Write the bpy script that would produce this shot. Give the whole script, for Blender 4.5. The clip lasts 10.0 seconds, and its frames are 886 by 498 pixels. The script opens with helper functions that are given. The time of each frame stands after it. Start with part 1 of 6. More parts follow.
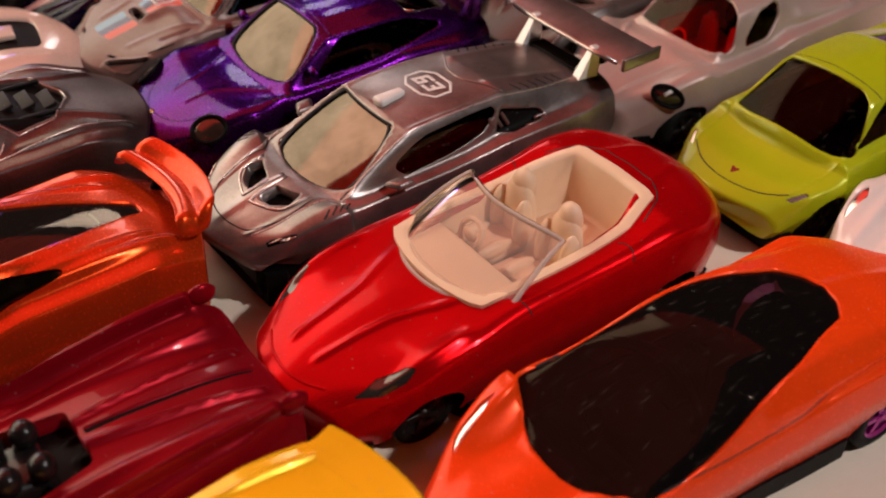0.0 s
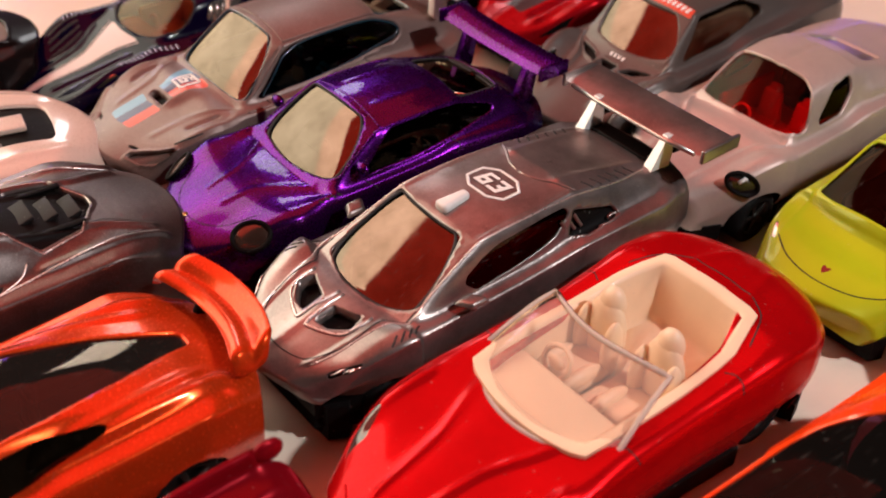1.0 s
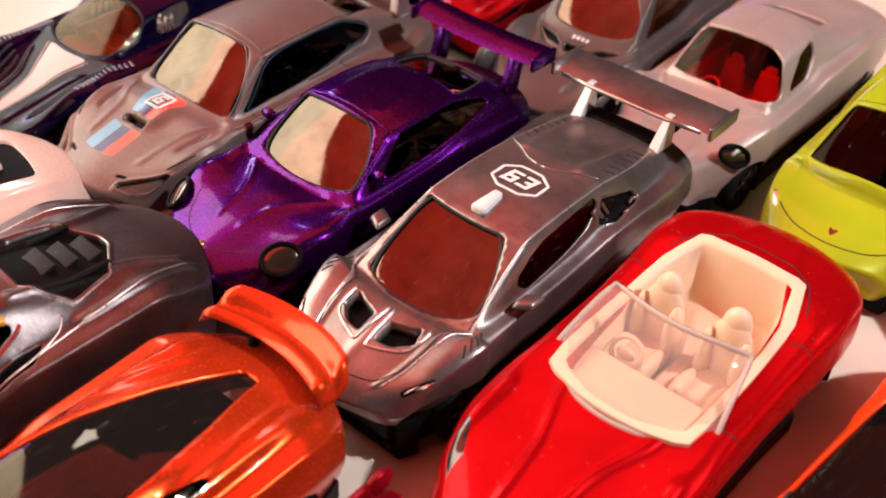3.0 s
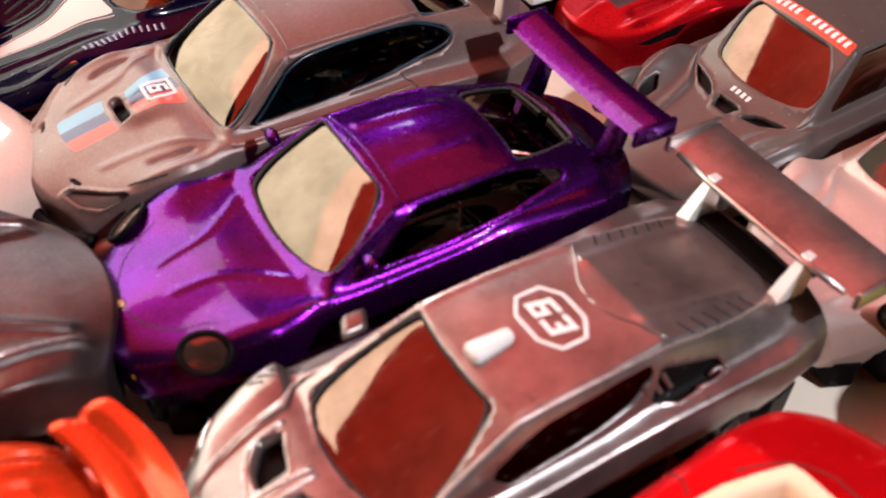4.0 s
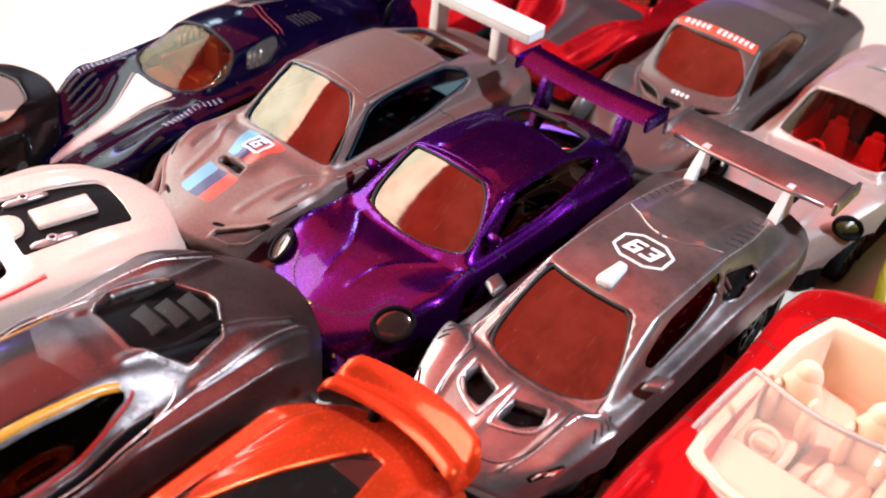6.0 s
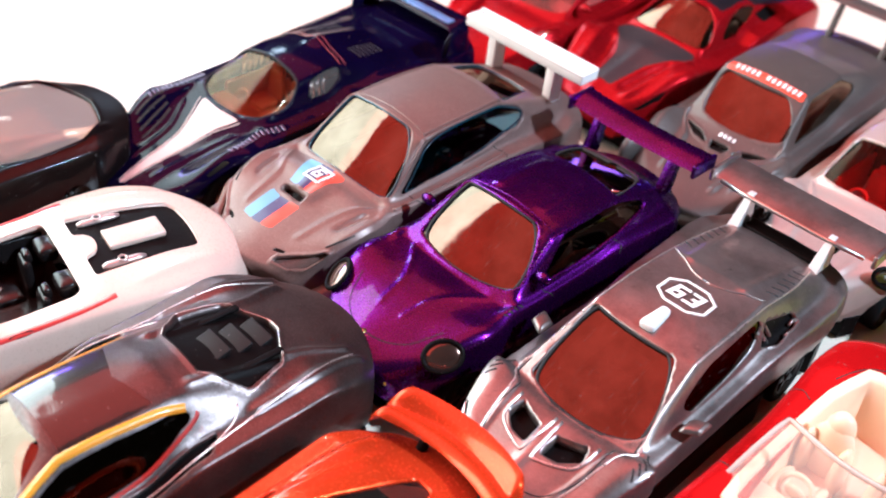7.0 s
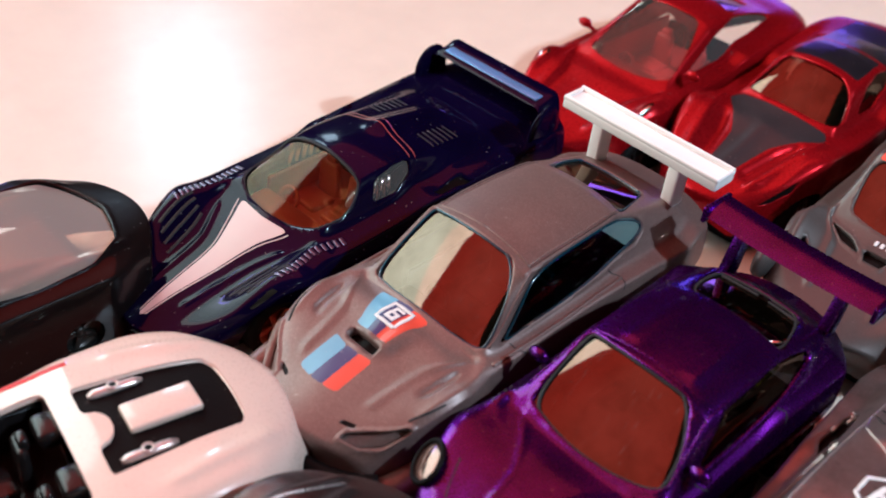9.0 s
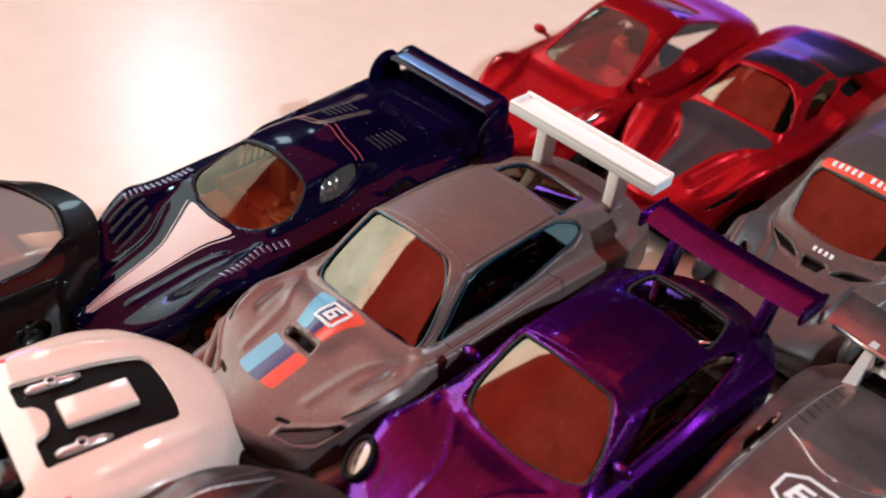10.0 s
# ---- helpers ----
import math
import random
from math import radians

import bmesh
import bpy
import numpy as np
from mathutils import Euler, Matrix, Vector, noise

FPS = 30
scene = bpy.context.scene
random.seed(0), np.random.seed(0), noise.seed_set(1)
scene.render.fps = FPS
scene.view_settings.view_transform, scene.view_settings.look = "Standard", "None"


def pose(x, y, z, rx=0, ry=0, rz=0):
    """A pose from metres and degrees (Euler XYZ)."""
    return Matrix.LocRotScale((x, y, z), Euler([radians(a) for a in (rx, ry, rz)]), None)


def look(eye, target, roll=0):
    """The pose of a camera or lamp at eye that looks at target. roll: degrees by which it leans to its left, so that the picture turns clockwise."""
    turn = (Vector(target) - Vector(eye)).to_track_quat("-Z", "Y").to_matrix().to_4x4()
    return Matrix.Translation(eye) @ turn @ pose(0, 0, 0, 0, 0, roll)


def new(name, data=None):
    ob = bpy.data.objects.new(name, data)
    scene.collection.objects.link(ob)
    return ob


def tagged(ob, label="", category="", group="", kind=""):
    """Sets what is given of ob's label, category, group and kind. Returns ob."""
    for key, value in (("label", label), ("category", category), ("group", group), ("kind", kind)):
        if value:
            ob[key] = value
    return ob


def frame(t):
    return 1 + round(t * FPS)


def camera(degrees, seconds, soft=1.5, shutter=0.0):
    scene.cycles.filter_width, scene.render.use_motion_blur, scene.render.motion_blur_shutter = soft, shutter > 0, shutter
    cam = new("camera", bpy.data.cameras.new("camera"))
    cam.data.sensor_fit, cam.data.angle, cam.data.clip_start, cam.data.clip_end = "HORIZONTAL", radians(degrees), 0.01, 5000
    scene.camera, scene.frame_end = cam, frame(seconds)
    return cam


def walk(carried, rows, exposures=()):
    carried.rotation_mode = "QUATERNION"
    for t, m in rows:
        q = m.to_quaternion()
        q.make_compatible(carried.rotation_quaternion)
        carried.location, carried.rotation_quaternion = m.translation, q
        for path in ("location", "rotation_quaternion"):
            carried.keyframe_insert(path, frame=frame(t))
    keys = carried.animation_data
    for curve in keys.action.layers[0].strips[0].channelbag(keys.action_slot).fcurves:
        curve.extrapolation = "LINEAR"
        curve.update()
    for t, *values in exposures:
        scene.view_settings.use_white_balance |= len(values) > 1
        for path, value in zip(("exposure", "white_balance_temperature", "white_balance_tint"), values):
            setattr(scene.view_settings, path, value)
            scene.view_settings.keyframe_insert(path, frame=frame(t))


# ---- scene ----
FOV = 43.8
cam = camera(FOV, 10.0, soft=1.9, shutter=0.15)
cam.data.dof.use_dof, cam.data.dof.focus_distance, cam.data.dof.aperture_fstop = True, 0.15, 38.0
PATH = [
    (0, -0.09520, -0.15400, 0.11410, 51.75, -1.71, -38.38),
    (0.5, -0.09592, -0.13995, 0.11504, 52.37, -1.64, -39.25),
    (1, -0.09259, -0.12648, 0.11605, 52.25, -1.98, -40.32),
    (1.5, -0.08204, -0.11698, 0.11739, 51.06, -1.85, -40.84),
    (2, -0.11029, -0.10897, 0.11410, 52.55, -2.85, -48.81),
    (2.2, -0.12287, -0.10378, 0.11421, 52.85, -2.06, -53.69),
    (3.3, -0.09604, -0.10178, 0.11761, 50.27, -3.55, -46.80),
    (3.5, -0.08207, -0.10115, 0.11771, 49.12, -4.21, -42.62),
    (4, -0.05415, -0.08406, 0.10698, 46.04, -4.13, -34.14),
    (4.5, -0.06540, -0.06431, 0.10391, 44.83, -8.14, -35.42),
    (4.9, -0.08258, -0.05450, 0.10107, 47.36, -8.35, -43.84),
    (5, -0.08460, -0.05821, 0.10703, 47.57, -6.57, -44.93),
    (6.3, -0.11990, -0.08362, 0.12026, 52.65, -4.91, -49.81),
    (6.5, -0.12102, -0.08530, 0.12316, 52.02, -4.19, -46.14),
    (7, -0.11820, -0.08043, 0.12522, 51.81, -5.89, -46.65),
    (7.5, -0.10934, -0.05209, 0.12288, 51.79, -5.82, -46.46),
    (8, -0.09507, -0.03751, 0.11238, 52.81, -6.65, -47.41),
    (8.5, -0.09454, -0.03823, 0.11156, 52.23, -6.32, -46.82),
    (9, -0.09463, -0.03997, 0.11637, 51.60, -5.90, -46.40),
    (9.5, -0.09500, -0.04244, 0.11629, 52.15, -5.51, -45.69),
    (10, -0.09172, -0.04701, 0.11850, 51.92, -6.43, -46.53),
]
cam.data.dof.use_dof, cam.data.dof.focus_distance, cam.data.dof.aperture_fstop = True, 0.165, 27.0
walk(cam, [(t, pose(x, y, z, rx, ry, rz)) for t, x, y, z, rx, ry, rz in PATH], EXPOSURES := [
    (0.0, 0.66, 6150, 10), (0.5, 0.95, 5950, 8), (2.2, 1.36, 5800, 4), (3.5, 1.72, 5500, 6), (4.2, 1.72, 5400, 5), (5.2, 1.66, 4950, -2), (6.3, 2.19, 4650, -5), (7.4, 2.23, 4350, -8), (8.2, 1.80, 4300, -9), (10.0, 1.40, 4600, -12)])

# ---- light ----
world = bpy.data.worlds.new("world")
scene.world = world
world.use_nodes = True
world.node_tree.nodes["Background"].inputs[0].default_value = (1.0, 0.86, 0.78, 1)
world.node_tree.nodes["Background"].inputs[1].default_value = 0.06


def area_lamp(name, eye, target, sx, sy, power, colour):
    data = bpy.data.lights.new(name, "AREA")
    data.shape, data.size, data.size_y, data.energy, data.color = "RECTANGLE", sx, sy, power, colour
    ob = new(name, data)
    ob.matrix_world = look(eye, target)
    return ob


# unseen lamps: stand-in panels for a cream wall and red overhead, added key light, violet strips behind the cars
def toward(az, el, d):
    a, e = radians(az), radians(el)
    return (d * math.cos(e) * math.cos(a), d * math.cos(e) * math.sin(a), d * math.sin(e))


# Key light added out of view on the camera side to lift outer flanks.
area_lamp("hanging_lamp", toward(290, 48, 0.55), (0, -0.05, 0), 0.02, 0.02, 0.85, (1.0, 0.88, 0.82))
area_lamp("wall_lamp", toward(59, 29, 0.9), (0, 0, 0), 0.09, 0.14, 0.19, (1.0, 0.90, 0.84))
# Glowing panels added out of view: they light the cars and show in windows.
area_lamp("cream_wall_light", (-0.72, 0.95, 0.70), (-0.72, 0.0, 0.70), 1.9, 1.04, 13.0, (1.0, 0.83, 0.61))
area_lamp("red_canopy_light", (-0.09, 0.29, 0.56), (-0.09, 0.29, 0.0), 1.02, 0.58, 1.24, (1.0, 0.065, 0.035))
area_lamp("violet_strip_light", (0.62, 0.26, 0.035), (0.20, 0.055, 0.02), 0.12, 0.03, 0.025, (0.36, 0.14, 1.0))
area_lamp("violet_strip_light", (0.10, 0.66, 0.16), (0.0, 0.05, 0.0), 0.14, 0.03, 0.05, (0.36, 0.14, 1.0))


# ---- materials ----
MATS = {}


def nodes_of(name):
    m = bpy.data.materials.new(name)
    m.use_nodes = True
    nt = m.node_tree
    return m, nt, nt.nodes["Principled BSDF"]


def link(nt, a, b):
    nt.links.new(a, b)


def noise_tex(nt, scale, detail=4.0, rough=0.6):
    co = nt.nodes.new("ShaderNodeTexCoord")
    tex = nt.nodes.new("ShaderNodeTexNoise")
    tex.inputs["Scale"].default_value, tex.inputs["Detail"].default_value, tex.inputs["Roughness"].default_value = scale, detail, rough
    link(nt, co.outputs["Object"], tex.inputs["Vector"])
    return tex


def ramp_of(nt, src, stops):
    r = nt.nodes.new("ShaderNodeValToRGB")
    e = r.color_ramp.elements
    e[0].position, e[0].color = stops[0][0], (*stops[0][1], 1)
    e[1].position, e[1].color = stops[-1][0], (*stops[-1][1], 1)
    for p, c in stops[1:-1]:
        n = e.new(p)
        n.color = (*c, 1)
    link(nt, src, r.inputs[0])
    return r


def paint(name, colour, metal=0.0, rough=0.25, coat=1.0, vary=0.12, flake=0.0, spec=0.5, bump=0.03, wear_or_sheen=0.0, wear_or_sheen_colour=(0.6, 0.55, 0.5), coat_rough=0.04, dust=0.22, edge=None):
    """Die-cast enamel: a base with two scales of unevenness, fine metal flake and a clear coat with faint handling scuffs."""
    if name in MATS:
        return MATS[name]
    m, nt, b = nodes_of(name)
    lo, hi = tuple(c * (1 - vary) for c in colour), tuple(min(1, c * (1 + vary)) for c in colour)
    big = noise_tex(nt, 90.0)
    col = ramp_of(nt, big.outputs[0], [(0.3, lo), (0.7, hi)])
    out = col.outputs[0]
    if flake:
        co = nt.nodes.new("ShaderNodeTexCoord")
        vor = nt.nodes.new("ShaderNodeTexVoronoi")
        vor.inputs["Scale"].default_value = 9000
        link(nt, co.outputs["Object"], vor.inputs["Vector"])
        mix = nt.nodes.new("ShaderNodeMix")
        mix.data_type = "RGBA"
        fl = ramp_of(nt, vor.outputs["Color"], [(0.55, (0, 0, 0)), (0.95, (flake, flake, flake))])
        link(nt, fl.outputs[0], mix.inputs[0])
        link(nt, out, mix.inputs[6])
        mix.inputs[7].default_value = (*[min(1, c * 1.9 + 0.12) for c in colour], 1)
        out = mix.outputs[2]
    if wear_or_sheen:
        w = noise_tex(nt, 420.0, 6.0, 0.75)
        wr = ramp_of(nt, w.outputs[0], [(0.60, (0, 0, 0)), (0.74, (wear_or_sheen, wear_or_sheen, wear_or_sheen))])
        mix = nt.nodes.new("ShaderNodeMix")
        mix.data_type = "RGBA"
        link(nt, wr.outputs[0], mix.inputs[0])
        link(nt, out, mix.inputs[6])
        mix.inputs[7].default_value = (*wear_or_sheen_colour, 1)
        out = mix.outputs[2]
    if dust:
        spot = noise_tex(nt, 1500.0, 1.0)
        dr = ramp_of(nt, spot.outputs[0], [(0.73, (0, 0, 0)), (0.80, (dust, dust, dust))])
        mix = nt.nodes.new("ShaderNodeMix")
        mix.data_type = "RGBA"
        link(nt, dr.outputs[0], mix.inputs[0])
        link(nt, out, mix.inputs[6])
        mix.inputs[7].default_value = (0.55, 0.50, 0.46, 1)
        out = mix.outputs[2]
    link(nt, out, b.inputs["Base Color"])
    b.inputs["Metallic"].default_value = metal
    b.inputs["Specular IOR Level"].default_value = spec
    b.inputs["Coat Weight"].default_value = coat
    if edge:
        b.inputs["Specular Tint"].default_value = (*edge, 1)
    b.inputs["Coat Roughness"].default_value = coat_rough
    fine = noise_tex(nt, 2600.0, 3.0)
    rr = ramp_of(nt, fine.outputs[0], [(0.3, (rough * 0.94,) * 3), (0.7, (min(1, rough * 1.08),) * 3)])
    link(nt, rr.outputs[0], b.inputs["Roughness"])
    bn = nt.nodes.new("ShaderNodeBump")
    bn.inputs["Strength"].default_value, bn.inputs["Distance"].default_value = bump, 0.0006
    orange = noise_tex(nt, 650.0, 3.0)
    link(nt, orange.outputs[0], bn.inputs["Height"])
    link(nt, bn.outputs[0], b.inputs["Normal"])
    if coat:
        link(nt, bn.outputs[0], b.inputs["Coat Normal"])
    MATS[name] = m
    return m


def glass(name, tint, ior=2.3, rough=0.03, haze=0.0):
    """A thin pane of tinted clear plastic: see-through, with a mirror gloss that grows at grazing angles."""
    if name in MATS:
        return MATS[name]
    m = bpy.data.materials.new(name)
    m.use_nodes = True
    nt = m.node_tree
    nt.nodes.clear()
    out, mix = nt.nodes.new("ShaderNodeOutputMaterial"), nt.nodes.new("ShaderNodeMixShader")
    tr, gl, fr = nt.nodes.new("ShaderNodeBsdfTransparent"), nt.nodes.new("ShaderNodeBsdfGlossy"), nt.nodes.new("ShaderNodeFresnel")
    tr.inputs[0].default_value = (*tint, 1)
    fr.inputs[0].default_value = ior
    # Smudges, with the reflected wall's warm, uneven tone put into the gloss tint.
    smudge_sheen = noise_tex(nt, 140.0, 5.0, 0.65)
    sm = ramp_of(nt, smudge_sheen.outputs[0], [(0.32, (0.50, 0.39, 0.28)), (0.52, (0.70, 0.55, 0.41)), (0.72, (0.86, 0.69, 0.53))])
    link(nt, sm.outputs[0], gl.inputs[0])
    sc = noise_tex(nt, 900.0, 5.0, 0.7)
    rr = ramp_of(nt, sc.outputs[0], [(0.40, (rough,) * 3), (0.75, (rough + 0.05,) * 3)])
    link(nt, rr.outputs[0], gl.inputs["Roughness"])
    wav, bn = noise_tex(nt, 110.0, 2.0), nt.nodes.new("ShaderNodeBump")
    bn.inputs["Strength"].default_value, bn.inputs["Distance"].default_value = 0.010, 0.0012
    link(nt, wav.outputs[0], bn.inputs["Height"])
    link(nt, bn.outputs[0], gl.inputs["Normal"])
    df, mh = nt.nodes.new("ShaderNodeBsdfDiffuse"), nt.nodes.new("ShaderNodeMixShader")
    df.inputs[0].default_value = (0.7, 0.62, 0.56, 1)
    speck = noise_tex(nt, 1150.0, 2.0)
    sp = ramp_of(nt, speck.outputs[0], [(0.71, (haze,) * 3), (0.79, (min(1, haze + 0.09),) * 3)])
    stretch, co, thread, film = nt.nodes.new("ShaderNodeMapping"), nt.nodes.new("ShaderNodeTexCoord"), nt.nodes.new("ShaderNodeTexNoise"), nt.nodes.new("ShaderNodeMath")
    stretch.inputs["Rotation"].default_value, stretch.inputs["Scale"].default_value = (0.0, 0.0, 0.9), (260.0, 2400.0, 600.0)
    thread.inputs["Scale"].default_value, thread.inputs["Detail"].default_value = 1.0, 3.0
    link(nt, co.outputs["Object"], stretch.inputs["Vector"])
    link(nt, stretch.outputs[0], thread.inputs["Vector"])
    scuff = ramp_of(nt, thread.outputs[0], [(0.64, (0.0,) * 3), (0.74, (0.035,) * 3)])
    link(nt, sp.outputs[0], film.inputs[0])
    link(nt, scuff.outputs[0], film.inputs[1])
    link(nt, film.outputs[0], mh.inputs[0])
    link(nt, tr.outputs[0], mh.inputs[1])
    link(nt, df.outputs[0], mh.inputs[2])
    back = mh
    link(nt, fr.outputs[0], mix.inputs[0])
    link(nt, back.outputs[0], mix.inputs[1])
    link(nt, gl.outputs[0], mix.inputs[2])
    link(nt, mix.outputs[0], out.inputs[0])
    MATS[name] = m
    return m


BLACK = paint("black_plastic", (0.005, 0.004, 0.004), rough=0.45, coat=0.0, bump=0.1, spec=0.06)
DARK = paint("interior_black", (0.010, 0.008, 0.008), rough=0.5, coat=0.0, bump=0.1, spec=0.1)
TYRE = paint("tyre_rubber", (0.008, 0.008, 0.008), rough=0.6, coat=0.0, bump=0.15, spec=0.08)
# Rim colour darkened to stand in for the shade in the wheel arches.
SHADED_RIM = paint("dark_steel_rim", (0.03, 0.028, 0.026), metal=0.8, rough=0.35, coat=0.0)
CHROME = paint("bright_chrome", (0.78, 0.76, 0.74), metal=1.0, rough=0.12, coat=0.0, vary=0.05)
DULL = paint("dull_metal", (0.50, 0.47, 0.44), metal=1.0, rough=0.34, coat=0.0, vary=0.2)
LINE = paint("panel_gap", (0.01, 0.008, 0.008), rough=0.7, coat=0.0)
WHITE = paint("white_print", (0.80, 0.78, 0.75), rough=0.45, coat=0.3, vary=0.04)
SMOKE = glass("smoke_window", (0.035, 0.022, 0.018))
LIGHT_SMOKE = glass("light_smoke_window", (0.20, 0.14, 0.10))
CLEAR = glass("clear_window", (0.88, 0.80, 0.76), 1.2, haze=0.10)
SCREEN = glass("clear_screen", (0.88, 0.74, 0.68), 1.12, 0.08, haze=0.24)
BLUE_TINT = glass("blue_tint_window", (0.14, 0.32, 0.40), 1.5)
RED_TINT = glass("red_tint_window", (0.92, 0.10, 0.09), 1.3)
PURPLE_TINT = glass("purple_tint_window", (0.10, 0.035, 0.09), 1.25, haze=0.006)
BLACK_GLASS = glass("black_window", (0.03, 0.025, 0.03), 1.45)
RED_SMOKE = glass("red_smoke_window", (0.22, 0.05, 0.04), 1.22)


# ---- mesh helpers ----
MM = 0.001


def mesh_of(name, verts, faces, smooth=True, mats=()):
    me = bpy.data.meshes.new(name)
    me.from_pydata([tuple(float(c) * MM for c in v) for v in verts], [], [tuple(int(i) for i in f) for f in faces])
    me.update()
    if smooth:
        me.polygons.foreach_set("use_smooth", [True] * len(me.polygons))
    for m in mats:
        me.materials.append(m)
    return me


def part(name, verts, faces, material, parent, label="", smooth=True, sharp=0.0, normals=None):
    me = mesh_of(name, verts, faces, smooth, (material,))
    if normals is not None:
        me.normals_split_custom_set_from_vertices([tuple(float(c) for c in n) for n in normals])
    if sharp:
        me.set_sharp_from_angle(angle=radians(sharp))
    ob = new(name, me)
    ob.parent = parent
    if label:
        ob["label"] = label
    return ob


def shared(name, me, parent, x=0, y=0, z=0, rx=0, ry=0, rz=0, label=""):
    ob = new(name, me)
    ob.parent = parent
    ob.matrix_basis = pose(x * MM, y * MM, z * MM, rx, ry, rz)
    if label:
        ob["label"] = label
    return ob


def tube(path, radius, sides=8, closed=False, flat=1.0):
    """Verts and faces of a round rod along a path in mm; radius may be a list."""
    p = np.array(path, float)
    n = len(p)
    r = np.broadcast_to(np.array(radius, float), (n,))
    d = np.roll(p, -1, 0) - np.roll(p, 1, 0) if closed else np.gradient(p, axis=0)
    d /= np.linalg.norm(d, axis=1)[:, None] + 1e-9
    up = np.array([0, 0, 1.0])
    side = np.cross(d, up)
    bad = np.linalg.norm(side, axis=1) < 0.15
    side[bad] = np.cross(d[bad], np.array([0, 1.0, 0]))
    side /= np.linalg.norm(side, axis=1)[:, None] + 1e-9
    top = np.cross(side, d)
    a = np.arange(sides) * 2 * np.pi / sides
    v = p[:, None] + r[:, None, None] * (np.cos(a)[None, :, None] * side[:, None] + flat * np.sin(a)[None, :, None] * top[:, None])
    f = []
    for i in range(n if closed else n - 1):
        for j in range(sides):
            k, l = (i + 1) % n, (j + 1) % sides
            f.append((i * sides + j, i * sides + l, k * sides + l, k * sides + j))
    if not closed:
        f += [tuple(range(sides))[::-1], tuple((n - 1) * sides + j for j in range(sides))]
    return v.reshape(-1, 3), f


def box(cx, cy, cz, sx, sy, sz, bevel=0.0, taper=1.0):
    """A block with rounded edges; taper narrows its top."""
    bm = bmesh.new()
    bmesh.ops.create_cube(bm, size=1.0)
    for v in bm.verts:
        k = taper if v.co.z > 0 else 1.0
        v.co = (v.co.x * sx * k, v.co.y * sy * k, v.co.z * sz)
    if bevel:
        bmesh.ops.bevel(bm, geom=bm.edges[:], offset=bevel, segments=3, profile=0.5, affect="EDGES")
    bm.verts.index_update()
    v = [(a.co.x + cx, a.co.y + cy, a.co.z + cz) for a in bm.verts]
    f = [[a.index for a in q.verts] for q in bm.faces]
    bm.free()
    return v, f


def ball(cx, cy, cz, rx, ry, rz, seg=12, rings=8):
    v, f = [], []
    for i in range(rings + 1):
        a = math.pi * i / rings
        for j in range(seg):
            b = 2 * math.pi * j / seg
            v.append((cx + rx * math.sin(a) * math.cos(b), cy + ry * math.sin(a) * math.sin(b), cz + rz * math.cos(a)))
    for i in range(rings):
        for j in range(seg):
            k = (j + 1) % seg
            f.append((i * seg + j, (i + 1) * seg + j, (i + 1) * seg + k, i * seg + k))
    return v, f


def lathe(profile, seg=28):
    """Turn (y, radius) pairs about the y axis."""
    v, f = [], []
    n = len(profile)
    for j in range(seg):
        a = 2 * math.pi * j / seg
        v += [(r * math.cos(a), y, r * math.sin(a)) for y, r in profile]
    for j in range(seg):
        k = (j + 1) % seg
        f += [(j * n + i, k * n + i, k * n + i + 1, j * n + i + 1) for i in range(n - 1)]
    return v, f


def joined(*pieces):
    v, f = [], []
    for pv, pf in pieces:
        o = len(v)
        v += [tuple(p) for p in pv]
        f += [tuple(i + o for i in q) for q in pf]
    return v, f


def pchip(xs, ys, x):
    """Monotone cubic through knots; ys may have trailing axes."""
    xs, ys = np.array(xs, float), np.array(ys, float)
    shape = ys.shape[1:]
    ys = ys.reshape(len(xs), -1)
    h = np.diff(xs)[:, None]
    s = np.diff(ys, axis=0) / h
    m = np.zeros_like(ys)
    w1, w2 = 2 * h[1:] + h[:-1], h[1:] + 2 * h[:-1]
    ok = s[:-1] * s[1:] > 0
    with np.errstate(divide="ignore", invalid="ignore"):
        mm = (w1 + w2) / (w1 / s[:-1] + w2 / s[1:])
    m[1:-1] = np.where(ok, mm, 0)
    m[0], m[-1] = s[0], s[-1]
    x = np.clip(np.array(x, float), xs[0], xs[-1])
    i = np.clip(np.searchsorted(xs, x, side="right") - 1, 0, len(xs) - 2)
    hh = h[i, 0]
    t = ((x - xs[i]) / hh)[:, None]
    hh = hh[:, None]
    r = (2 * t**3 - 3 * t**2 + 1) * ys[i] + (t**3 - 2 * t**2 + t) * hh * m[i] + (-2 * t**3 + 3 * t**2) * ys[i + 1] + (t**3 - t**2) * hh * m[i + 1]
    return r.reshape((len(x), *shape))


QS = 9.0  # mm that one step across the section counts for


def poly_dist(px, py, poly):
    """Signed distance to a polygon, negative inside."""
    p = np.array(poly, float)
    d = np.full(px.shape, 1e9)
    inside = np.zeros(px.shape, bool)
    for a, b in zip(p, np.roll(p, -1, 0)):
        ab = b - a
        t = np.clip(((px - a[0]) * ab[0] + (py - a[1]) * ab[1]) / (ab @ ab + 1e-12), 0, 1)
        d = np.minimum(d, np.hypot(px - a[0] - t * ab[0], py - a[1] - t * ab[1]))
        cross = (a[1] > py) != (b[1] > py)
        with np.errstate(divide="ignore", invalid="ignore"):
            hit = px < (b[0] - a[0]) * (py - a[1]) / (b[1] - a[1]) + a[0]
        inside ^= cross & hit
    return np.where(inside, -d, d)


